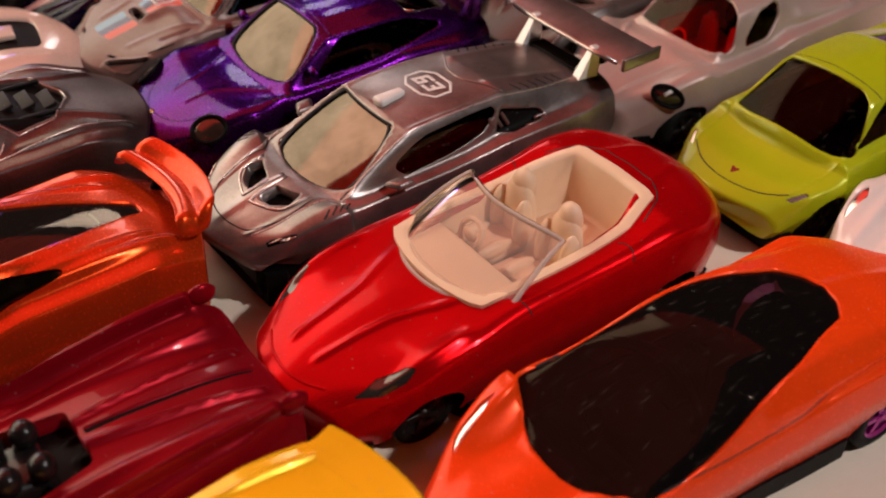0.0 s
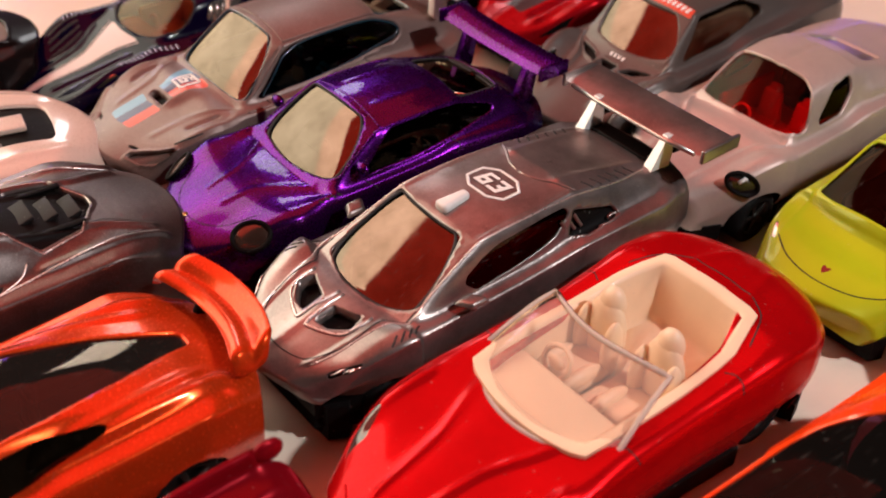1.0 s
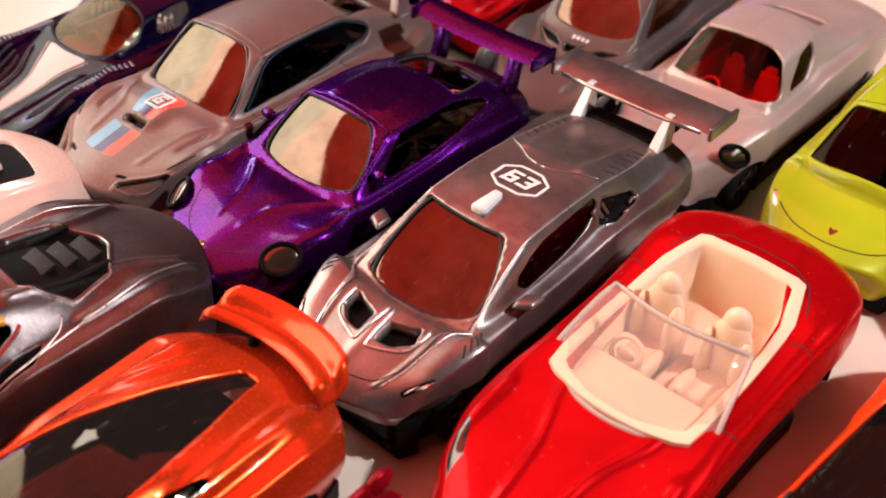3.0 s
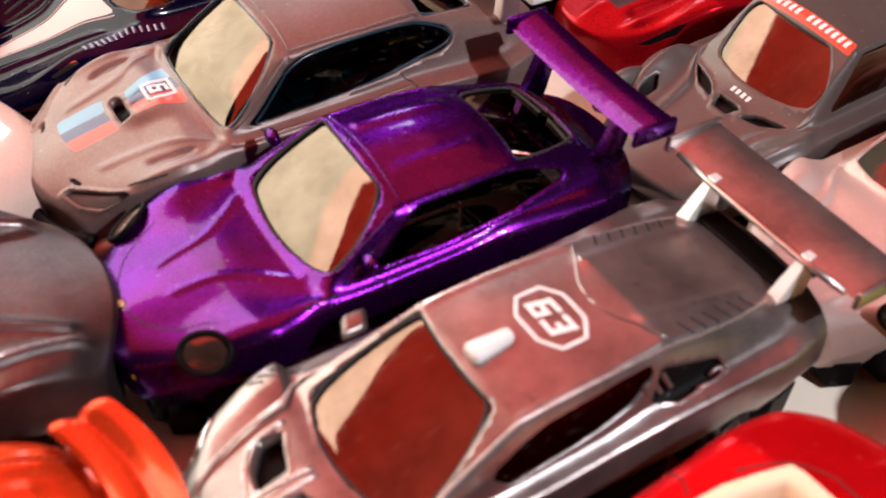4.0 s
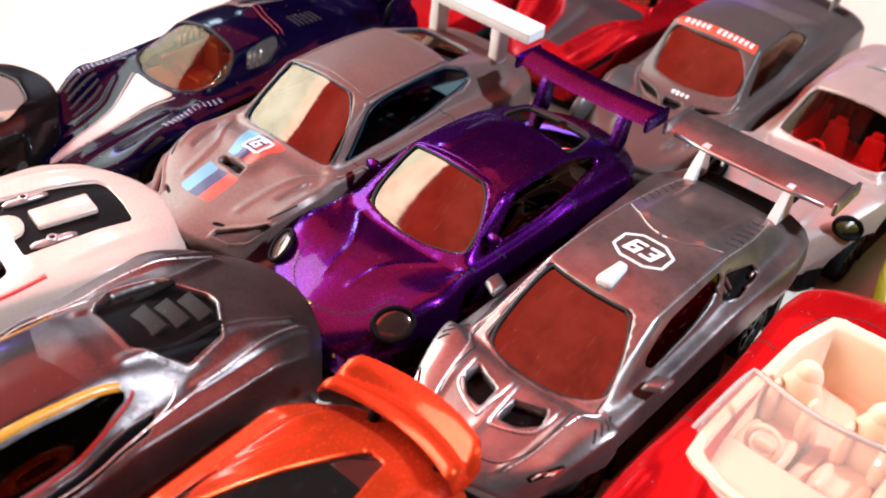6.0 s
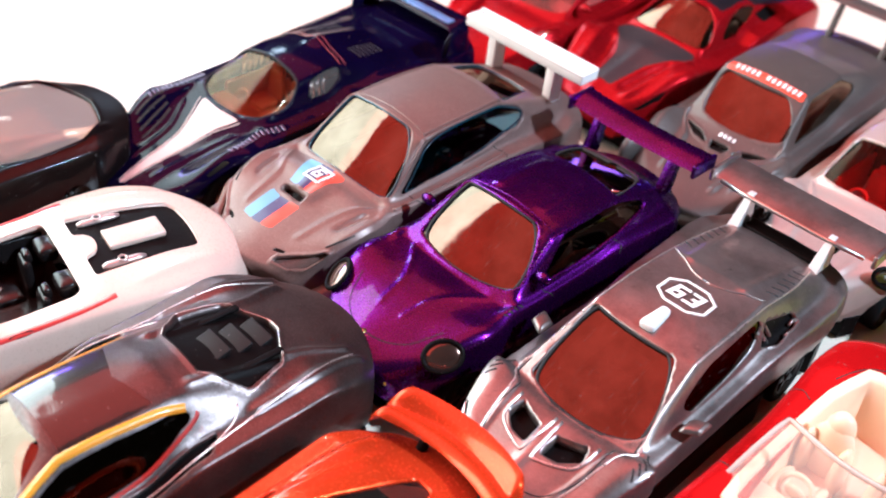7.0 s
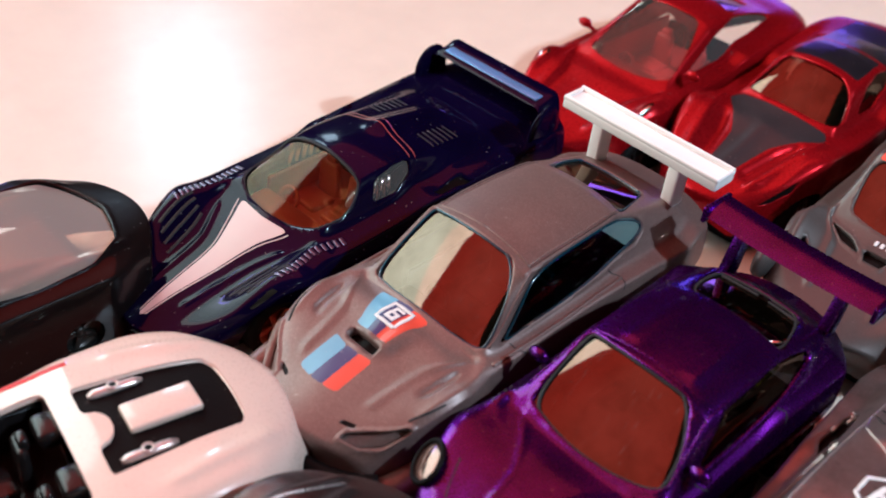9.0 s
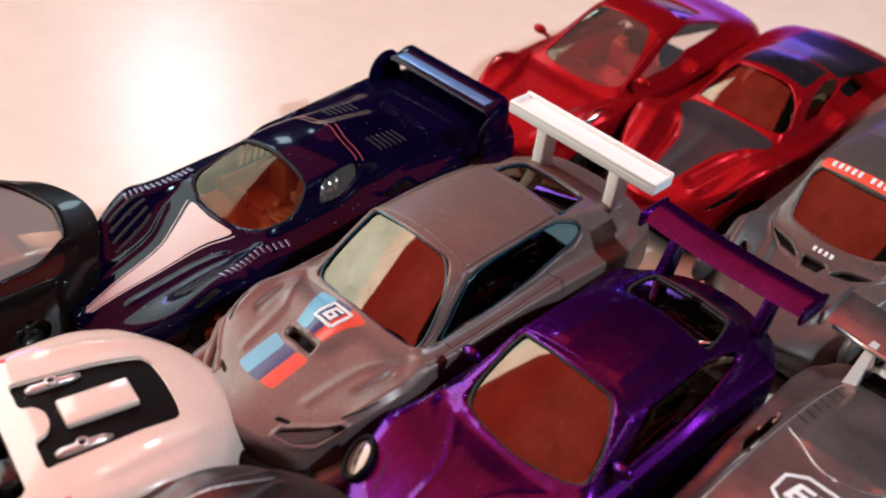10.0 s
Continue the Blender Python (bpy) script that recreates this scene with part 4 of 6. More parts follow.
def taupe_racer():
    root = car("matte taupe toy touring racer with white wing and tricolour stripe", -31.5, 31.9, -1.5)
    col = paint("matte_taupe_enamel", (0.16, 0.105, 0.09), metal=0.35, rough=0.42, coat=0.15, vary=0.14, flake=0.3, coat_rough=0.3)
    rows = profile(75, 14.8, 13.0, 17.0, 17.2, (21.5, 18.7), (31.8, 27.0), (51.5, 26.8), (66, 21.6), 19.0, 16.8, 17.6, 11.8, 8.8, pn=0.78, pt=0.88, hoodw=0.42, hw=0.84, pull=0.3)
    relief = [(7, 1.15, 19, 1.30, 0.9, 0.2), (11.5, 1.62, 16.5, 1.70, 0.8, -0.45), (9, 2.2, 18, 2.4, 2.4, 0.3), (14.6, 0.22, 17.0, 0.2, 2.0, 0.7), (32, 1.02, 52, 0.98, 0.55, 0.2)]
    sh = Shell(rows, bow=(6.5, 2.5), relief=relief, sill=4.2)
    wh = [(14.5, 5.2), (58.5, 5.2)]
    LB, NV, RD = paint("pale_blue_print", (0.16, 0.36, 0.50), rough=0.4, coat=0.2), paint("navy_print", (0.035, 0.04, 0.13), rough=0.4, coat=0.2), paint("red_print", (0.62, 0.06, 0.03), rough=0.4, coat=0.2)
    regs = [
        pane_front(23.2, 32.4, 1.40, 1.0, bow=-1.7, material=LIGHT_SMOKE, rim=0.1, round=0.7),
        pane_side([(25.4, 1.86), (28.6, 1.50), (33.4, 1.17), (38.5, 1.09), (45, 1.07), (50, 1.10), (54, 1.16), (57, 1.28), (57.6, 1.40), (56, 1.54), (48, 1.74), (36, 1.88)], material=BLUE_TINT, rim=0.1),
        pane_rear(53.2, 63.6, 0.97, 0.94, material=glass("blue_rear_window", (0.10, 0.15, 0.18), 2.4), rim=0.1, round=0.8),
        panel("corner_duct", [(1.0, 1.25), (2.6, 1.55), (5.2, 2.35), (5.0, 2.75), (2.4, 2.45), (0.9, 1.8)], col, depth=0.9, r=0.5, rim=0.4, label="scooped bumper duct"),
        panel("nose_slot", [(2.6, 0.95), (3.2, 1.0), (3.4, 1.32), (2.8, 1.28)], DARK, depth=0.3, r=0.2),
        panel("blue_stripe", [(5.0, 0.46), (11.3, 0.44), (11.5, 0.88), (5.0, 0.92)], LB, False, depth=0.0, r=0.05),
        panel("navy_stripe", [(5.2, 0.06), (11.5, 0.06), (11.3, 0.44), (5.0, 0.46)], NV, False, depth=0.0, r=0.05),
        panel("red_stripe", [(5.6, -0.35), (11.7, -0.33), (11.5, 0.06), (5.2, 0.06)], RD, False, depth=0.0, r=0.05),
        panel("hood_scoop", [(12.3, -0.24), (13.9, -0.22), (13.9, 0.66), (12.3, 0.72)], BLACK, False, depth=1.4, r=0.4, rim=0.12),
        panel("blue_stripe", [(14.6, 0.36), (21.0, 0.28), (20.8, 0.52), (14.6, 0.72)], LB, False, depth=0.0, r=0.05),
        panel("navy_stripe", [(14.6, 0.08), (21.2, 0.02), (21.0, 0.28), (14.6, 0.36)], NV, False, depth=0.0, r=0.05),
        panel("red_stripe", [(14.6, -0.22), (20.9, -0.24), (21.2, 0.02), (14.6, 0.08)], RD, False, depth=0.0, r=0.05),
    ]
    build_body(root, sh, regs, wh, col)
    seal = paint("blue_window_edge", (0.008, 0.040, 0.060), rough=0.2, coat=0.6, vary=0.4)
    for reg in regs[:3]:
        gasket(root, sh, reg, seal, 0.28)
    chassis(root, sh, wh)
    wheels_on(root, wh, 14.6, SHADED_RIM)
    interior(root, 24, 54, 9.5, 8.0, 15.0, DARK)
    sq = 1.75
    ribbon(root, "number_frame", sh, [(18.6 - sq, 1.3 - sq), (18.6 + sq, 1.3 - sq), (18.6 + sq, 1.3 + sq), (18.6 - sq, 1.3 + sq)], 0.5, WHITE, by_y=True, closed=True, off=0.12)
    square_digits(root, sh, "6", 18.6, 1.3, 1.7, 2.5, 0.6, WHITE, off=0.16, label="white printed digit")
    for s in (1, -1):
        bead(root, "header_edge", sh, [(33.0, s * 0.96), (33.3, s * 0.5), (33.4, 0)], 0.2, col, off=-0.03)
        bead(root, "roof_rail", sh, [(33, s * 0.90), (53, s * 0.88)], 0.16, col)
        ribbon(root, "roof_gap", sh, [(33, s * 0.97), (53, s * 0.95)], 0.16, LINE, off=0.02)
    lip = [(9.5, -14.2, 6.0), (4.5, -13.4, 5.4), (0.8, -9.5, 5.0), (-0.9, -4.5, 4.8), (-1.3, 0, 4.7), (-0.9, 4.5, 4.8), (0.8, 9.5, 5.0), (4.5, 13.4, 5.4), (9.5, 14.2, 6.0)]
    k = np.linspace(0, 8, 41)
    lip = np.stack([pchip(np.arange(9), np.array(lip)[:, i], k) for i in range(3)], 1)
    part("front_bumper", *tube(lip + (-0.6, 0, 1.4), 2.1, 12, flat=1.15), col, root)
    part("front_intake", *tube(lip[6:35] + (-0.2, 0, 4.0), 1.0, 8), BLACK, root)
    for s in (1, -1):
        ribbon(root, "door_gap", sh, [(27.0, s * 2.0), (27.4, s * 2.6), (28.6, s * 3.2)], 0.2, LINE, off=0.02)
        ribbon(root, "door_gap", sh, [(48.5, s * 1.78), (50.0, s * 2.4), (49.2, s * 3.2)], 0.2, LINE, off=0.02)
        bead(root, "pillar_edge", sh, [(23.4, s * 1.52), (28.0, s * 1.28), (32.8, s * 1.06)], 0.22, col, off=-0.04)
        bead(root, "sill_ridge", sh, [(22, s * 2.5), (36, s * 2.55), (50, s * 2.4)], 0.30, col, off=-0.12)
        ribbon(root, "headlight_slit", sh, [(6.2, s * 2.0), (8.6, s * 2.3), (11.0, s * 2.45)], 0.35, LINE, off=0.03)
    white = paint("white_plastic", (0.90, 0.86, 0.81), rough=0.42, coat=0.1, vary=0.03)
    w = part("rear_wing", *box(69.4, 0, 27.6, 5.0, 29.6, 1.7, 0.35), white, root, "white plastic tray-shaped wing", sharp=50)
    part("wing_lip", *box(67.25, 0, 28.6, 0.7, 29.6, 0.8, 0.25), white, w, sharp=50)
    part("wing_gurney", *box(71.55, 0, 28.7, 0.7, 29.6, 1.0, 0.25), white, w, sharp=50)
    for s in (1, -1):
        part("end_plate", *box(69.4, s * 14.5, 28.5, 4.9, 0.7, 0.9, 0.25), white, w, sharp=50)
        part("strut", *box(68.6, s * 7.4, 23.6, 3.2, 2.2, 7.4, 0.4), white, w, sharp=50)
    return root


def blue_racer():
    root = car("glossy midnight-blue toy endurance racer with pale hood stripe", -32.5, 65.0, 0.0)
    col = paint("midnight_blue_enamel", (0.0025, 0.001, 0.014), metal=0.0, rough=0.22, coat=0.27, vary=0.25, spec=0.03, coat_rough=0.012, bump=0.012)
    rows = profile(80.5, 15.4, 6.6, 10.6, 13.8, (24.5, 14.4), (36, 20.6), (46, 21.0), (66, 17.6), 17.5, 13.2, 16.0, 10.6, 7.8, pn=0.62, pt=0.95, hoodw=0.38, hw=0.80, pull=0.8)
    relief = [(9, 2.0, 22, 2.2, 5.0, 0.3), (48, 0, 60, 0, 2.4, 1.1), (54, 2.1, 64, 2.2, 3.4, 0.5), (6, 0.72, 20, 0.95, 0.8, 0.3)]
    sh = Shell(rows, bow=(10, 1), relief=relief)
    wh = [(15.5, 5.2), (60.0, 5.2)]
    stripe = paint("pale_pink_print", (0.62, 0.48, 0.44), rough=0.4, coat=0.15, vary=0.03)
    regs = [
        dict(name="windshield", outline=[(24.4, -0.45), (24.0, 0.0), (24.4, 0.45), (26.6, 0.95), (30.2, 1.52), (33.4, 1.40), (35.8, 1.02), (36.3, 0.5), (36.4, 0.0), (36.3, -0.5), (35.8, -1.02), (33.4, -1.40), (30.2, -1.52), (26.6, -0.95)], round=1.0, depth=0.35, material=glass("amber_window", (0.80, 0.56, 0.34), 1.5), rim=0.1),
        pane_side([(37.2, 1.66), (38.4, 1.22), (42.5, 1.10), (46, 1.16), (45.6, 1.5), (42, 1.76)], material=CLEAR, round=1.2, rim=0.1),
        panel("hood_stripe", [(1.0, -0.07), (12.0, -0.28), (23.7, -0.48), (23.3, 0), (23.7, 0.48), (12.0, 0.28), (1.0, 0.07)], stripe, False, depth=0.0, r=0.1, label="pale pink hood stripe"),
        panel("headlight", [(6.5, 2.35), (11, 2.25), (11, 2.55), (6.5, 2.75)], CHROME, depth=0.15, r=0.5),
        panel("side_intake", [(47, 2.5), (54, 2.3), (55, 2.9), (49, 3.1)], BLACK, depth=0.9, r=0.6),
    ]
    build_body(root, sh, regs, wh, col)
    gasket(root, sh, regs[0], LINE, 0.3)
    chassis(root, sh, wh)
    wheels_on(root, wh, 14.6, paint("copper_rim", (0.55, 0.2, 0.12), metal=1.0, rough=0.3, coat=0.0))
    slat = paint("violet_steel_slat", (0.10, 0.08, 0.14), metal=0.7, rough=0.3, coat=0.5)
    for s in (1, -1):
        q = sh.at([38.5], [s * 1.5])[0]
        v, f = joined(*[tube([(q[0] - 3.0 + 1.5 * k, q[1] - s * 1.0, q[2] - 2.6), (q[0] - 2.4 + 1.5 * k, q[1] - s * 1.5, q[2] + 1.2)], 0.55, 8) for k in range(5)])
        part("cage_chrome", v, f, CHROME, root, "chrome ribs behind the side window")
    amber = paint("amber_interior", (0.36, 0.15, 0.06), rough=0.45, coat=0.1, vary=0.2)
    interior(root, 26, 47, 8.0, 8.0, 13.2, amber, label="amber moulded interior")
    for s in (1, -1):
        for k in range(13):
            ribbon(root, "fender_louvre", sh, [(14.0 + 1.2 * k, s * (2.14 + 0.035 * k)), (14.3 + 1.2 * k, s * (1.84 + 0.035 * k))], 0.55, slat, off=0.12)
        for k in range(4):
            ribbon(root, "hood_louvre", sh, [(9.5, s * (1.15 + 0.19 * k)), (17.5, s * (1.3 + 0.2 * k))], 0.5, LINE, off=0.05)
        for k in range(6):
            ribbon(root, "deck_louvre", sh, [(52 + 1.2 * k, s * 0.55), (52.4 + 1.2 * k, s * 1.1)], 0.35, LINE, off=0.06)
        ribbon(root, "stripe_line", sh, [(1.5, s * 0.14), (12.0, s * 0.34), (23.4, s * 0.55)], 0.2, stripe, off=0.04)
    for k in range(2):
        ribbon(root, "roof_gap", sh, [(46.5 + 1.2 * k, -1.2), (47.2 + 1.2 * k, 0), (46.5 + 1.2 * k, 1.2)], 0.2, paint("thin_red_line", (0.3, 0.05, 0.04), rough=0.4, coat=0.5), off=0.03)
    # low wing whose ends curve down into the tail
    n, v, f = 33, [], []
    prof = [(-2.6, 0.0), (-2.2, 0.55), (0.4, 0.9), (2.2, 1.5), (2.7, 1.4), (2.4, 0.8), (0.2, 0.0), (-2.0, -0.4)]
    m = len(prof)
    for i in range(n):
        t = -1 + 2 * i / (n - 1)
        drop = max(0.0, abs(t) - 0.8) / 0.2
        for a, b in prof:
            v.append((76.0 + a - 1.5 * drop * drop, t * 14.2, 20.4 + b - 4.2 * drop**2.2))
    for i in range(n - 1):
        for j in range(m):
            k = (j + 1) % m
            f.append((i * m + j, i * m + k, (i + 1) * m + k, (i + 1) * m + j))
    f += [tuple(range(m))[::-1], tuple((n - 1) * m + j for j in range(m))]
    w = part("rear_wing", v, f, col, root, sharp=60)
    for s in (1, -1):
        part("wing_fin", *ball(74.0, s * 13.6, 16.6, 4.2, 0.9, 4.6, 18, 12), col, w)
    part("wing_blade_print", *box(75.2, 0, 21.25, 2.2, 21.5, 0.3, 0.1), paint("pale_blue_foil", (0.22, 0.38, 0.75), metal=0.5, rough=0.35, coat=0.3), w)
    return root


def red_convertible():
    root = car("glossy red toy convertible with cream interior and clear windscreen", -46.0, -61.3, -2.0)
    col = paint("bright_red_enamel", (0.48, 0.001, 0.003), metal=0.45, rough=0.22, coat=0.11, vary=0.10, spec=0.03, coat_rough=0.02, bump=0.012)
    rows = [
        (0, 11.4, 8.2, 9.2, 10.4, 4.8, 11.2, 11.4), (5, 13.8, 11.6, 11.4, 13.0, 5.6, 13.4, 13.6), (14, 15.2, 14.8, 12.2, 15.9, 6.2, 15.5, 15.8), (23, 15.1, 16.0, 12.3, 17.0, 8.7, 16.9, 17.4),
        (31, 14.8, 16.4, 12.5, 17.7, 9.7, 17.8, 18.2), (41, 14.8, 16.8, 12.6, 18.0, 9.9, 18.0, 18.2), (51, 15.2, 17.8, 12.6, 19.0, 9.8, 18.9, 19.1), (59, 15.7, 18.6, 12.5, 20.2, 7.8, 20.6, 20.9),
        (66, 15.5, 18.2, 12.0, 19.9, 6.8, 20.3, 20.6), (71, 14.2, 16.6, 11.2, 18.4, 5.8, 19.0, 19.2), (75, 11.8, 13.0, 9.4, 15.2, 4.9, 16.1, 16.4)]
    relief = [(5, 0.5, 25, 0.72, 0.8, 0.35), (57, 0.75, 69, 0.5, 1.2, 0.3), (8, 2.2, 19, 2.1, 2.4, 0.5)]
    sh = Shell(rows, bow=(7.5, 5), relief=relief, sill=3.4)
    wh = [(15.5, 5.0), (60.0, 5.0)]
    regs = [
        dict(name="cockpit", outline=curve_edge((26.4, -1.06), (26.4, 1.06), -2.6) + curve_edge((59.7, 1.03), (59.7, -1.03), 0.6), round=0.5, depth=0.7, material=None, rim=0.1),
        panel("headlight", [(2.8, 1.85), (6.6, 1.72), (10.4, 2.05), (10.8, 2.3), (8.5, 2.5), (5.0, 2.4)], paint("smoked_headlight", (0.06, 0.05, 0.045), metal=0.6, rough=0.15, coat=1.0), depth=0.18, r=0.8, label="long smoked headlight"),
    ]
    build_body(root, sh, regs, wh, col)
    chassis(root, sh, wh)
    wheels_on(root, wh, 13.9, SHADED_RIM)
    cream = paint("cream_plastic", (0.82, 0.62, 0.42), rough=0.42, coat=0.1, vary=0.06, bump=0.05)
    # moulded cockpit tub: floor, flaring walls and a rolled rim
    n = 40
    rim_uq = curve_edge((26.7, -1.04), (26.7, 1.04), -2.5, 10) + curve_edge((26.7, 1.04), (58.7, 0.94), 0, 10) + curve_edge((58.7, 0.94), (58.7, -0.94), 0.55, 10) + curve_edge((58.7, -0.94), (26.7, -1.04), 0, 10)
    ring = sh.at([a for a, _ in rim_uq], [b for _, b in rim_uq], 0.35)
    c = ring.mean(0)
    wide = c + (ring - c) * (1.05, 1.10, 1)
    loops = [wide + (0, 0, -0.8), wide + (0, 0, 0.1), ring + (0, 0, 0.25)]
    for k, dz in ((0.955, 0.1), (0.93, -0.6), (0.88, -4.5), (0.84, -8.0), (0.80, -9.0), (0.0, -9.0)):
        loops.append(np.stack([c[0] + (ring[:, 0] - c[0]) * (k if k else 0), (ring[:, 1]) * k, np.where(True, ring[:, 2] + dz, 0)], 1))
    v, f, m = np.concatenate(loops), [], len(ring)
    for i in range(len(loops) - 1):
        for j in range(m):
            k = (j + 1) % m
            f.append((i * m + j, i * m + k, (i + 1) * m + k, (i + 1) * m + j))
    tub = part("cockpit_tub", v, [q[::-1] for q in f], cream, root, "cream moulded cockpit", sharp=60)
    for s in (1, -1):
        sv, sf = joined(box(40.6, s * 5.2, 11.8, 8.0, 6.8, 3.2, 1.4), ball(45.2, s * 5.2, 15.6, 2.0, 3.5, 6.6, 18, 14), ball(45.8, s * 5.2, 20.6, 1.7, 2.1, 2.9, 14, 10), ball(43.9, s * 5.2 + 2.6, 15.2, 1.9, 1.2, 4.8, 12, 8), ball(43.9, s * 5.2 - 2.6, 15.2, 1.9, 1.2, 4.8, 12, 8), ball(38.6, s * 5.2 + 2.6, 13.2, 3.6, 1.1, 1.3, 12, 8), ball(38.6, s * 5.2 - 2.6, 13.2, 3.6, 1.1, 1.3, 12, 8))
        part("seat", sv, sf, cream, tub, "cream bucket seat", sharp=60)
    part("dashboard", *box(29.4, 0, 15.4, 8.6, 19.0, 3.4, 1.4), cream, tub, sharp=50)
    part("console", *box(41, 0, 10.8, 14, 2.4, 2.6, 0.6), cream, tub, sharp=50)
    a = np.linspace(0, 2 * np.pi, 16, endpoint=False)
    part("steering_wheel", *tube([(35.8 + 0.9 * np.sin(t), 4.7 + 2.3 * np.cos(t), 16.0 + 2.1 * np.sin(t)) for t in a], 0.42, 6, True), cream, tub)
    part("steering_hub", *ball(35.6, 4.7, 16.0, 0.6, 1.5, 1.1, 10, 8), cream, tub)
    # clear windscreen: a curved sheet with wrapped sides and a rolled edge
    nu, nv = 9, 25
    front, back, edge = [], [], []
    for i in range(nu):
        t = i / (nu - 1)
        for j in range(nv):
            s = -1 + 2 * j / (nv - 1)
            w = 12.2 - 2.0 * t
            x = 22.8 + 6.0 * s**2 + (13.6 - 2.5 * s**2) * t
            z = 17.2 - 0.8 * s * s + 7.0 * (1 - (1 - t) ** 1.35) - 1.0 * s**4 * t
            front.append((x, s * w, z))
    front = np.array(front)
    grid = [(i * nv + j, i * nv + j + 1, (i + 1) * nv + j + 1, (i + 1) * nv + j) for i in range(nu - 1) for j in range(nv - 1)]
    ws = part("windscreen", front, grid, SCREEN, root, "clear plastic windscreen with scuffs")
    ws.visible_shadow = False
    border = [k for k in range(nv)] + [i * nv + nv - 1 for i in range(1, nu)] + [(nu - 1) * nv + j for j in range(nv - 2, -1, -1)] + [i * nv for i in range(nu - 2, 0, -1)]
    part("screen_edge", *tube(front[border], 0.42, 8, True), glass("clear_edge", (0.9, 0.82, 0.78), 1.12, 0.12, 0.62), ws, "thick clear edge of the windscreen")
    for s in (1, -1):
        ribbon(root, "door_gap", sh, [(30.5, s * 1.5), (31.0, s * 2.2), (31.4, s * 3.1)], 0.2, LINE, off=0.02)
        ribbon(root, "door_gap", sh, [(49.5, s * 1.5), (50.2, s * 2.2), (49.6, s * 3.1)], 0.2, LINE, off=0.02)
    bead(root, "nose_crease", sh, [(2.2, 1.3), (1.4, 0.7), (1.2, 0), (1.4, -0.7), (2.2, -1.3)], 0.22, col, off=-0.05)
    ribbon(root, "boot_gap", sh, [(55, 1.45), (60.5, 1.12), (62.3, 0.6), (62.6, 0), (62.3, -0.6), (60.5, -1.12), (55, -1.45)], 0.22, LINE, off=0.02)
    return root


def orange_wedge():
    root = car("glossy bright orange toy supercar with black teardrop canopy", -43.8, -94.2, -5.8)
    col = paint("bright_orange_enamel", (0.85, 0.060, 0.003), metal=0.15, rough=0.26, coat=0.2, vary=0.08, spec=0.1)
    rows = profile(80, 13.6, 11.5, 14.5, 17.0, (19, 15.5), (36, 23.6), (49, 24.2), (67, 20.4), 16.5, 15.4, 19.4, 12.2, 9.6, pn=0.62, pt=0.60, hoodw=0.40, hw=0.80)
    relief = [(6, 1.65, 22, 2.1, 1.6, 0.35), (40, 1.6, 66, 1.9, 2.2, 0.6), (58, 0, 74, 0, 1.0, 0.3)]
    sh = Shell(rows, bow=(8, 6), relief=relief, tuck=0.80, flank=0.70)
    wh = [(16, 5.2), (63.5, 5.4)]
    half = [(14.0, 0), (14.2, 0.6), (15.2, 1.3), (17.2, 1.75), (20.5, 1.88), (27, 1.66), (34, 1.30), (42.7, 0.88), (52.2, 0.56), (56.5, 0.44), (58.6, 0.22), (58.9, 0)]
    canopy = half + [(a, -b) for a, b in half[-2:0:-1]]
    regs = [
        dict(name="canopy", outline=canopy, round=1.6, depth=0.3, material=PURPLE_TINT, rim=0.12, label="black-violet tinted canopy"),
        panel("headlight", [(4.0, 1.5), (8.0, 1.7), (12.0, 2.1), (9.0, 2.25), (4.5, 1.85)], CHROME, depth=0.3, r=0.4),
    ]
    build_body(root, sh, regs, wh, col)
    chassis(root, sh, wh)
    wheels_on(root, wh, 13.0, paint("violet_rim", (0.5, 0.05, 0.4), metal=1.0, rough=0.25, coat=0.0), r=5.3)
    interior(root, 20, 54, 10.5, 8.0, 12.5, DARK)
    hoop = [(27 + 5.5 * math.sin(math.pi * t), 1.1 - 2.2 * t) for t in np.linspace(0, 1, 15)]
    ribbon(root, "canopy_hoop", sh, hoop, 1.6, BLACK, off=-0.7, label="black roll hoop under the canopy")
    for s in (1, -1):
        ribbon(root, "door_gap", sh, [(20, s * 1.75), (33, s * 1.95), (47, s * 1.75)], 0.2, LINE, off=0.03)
    return root


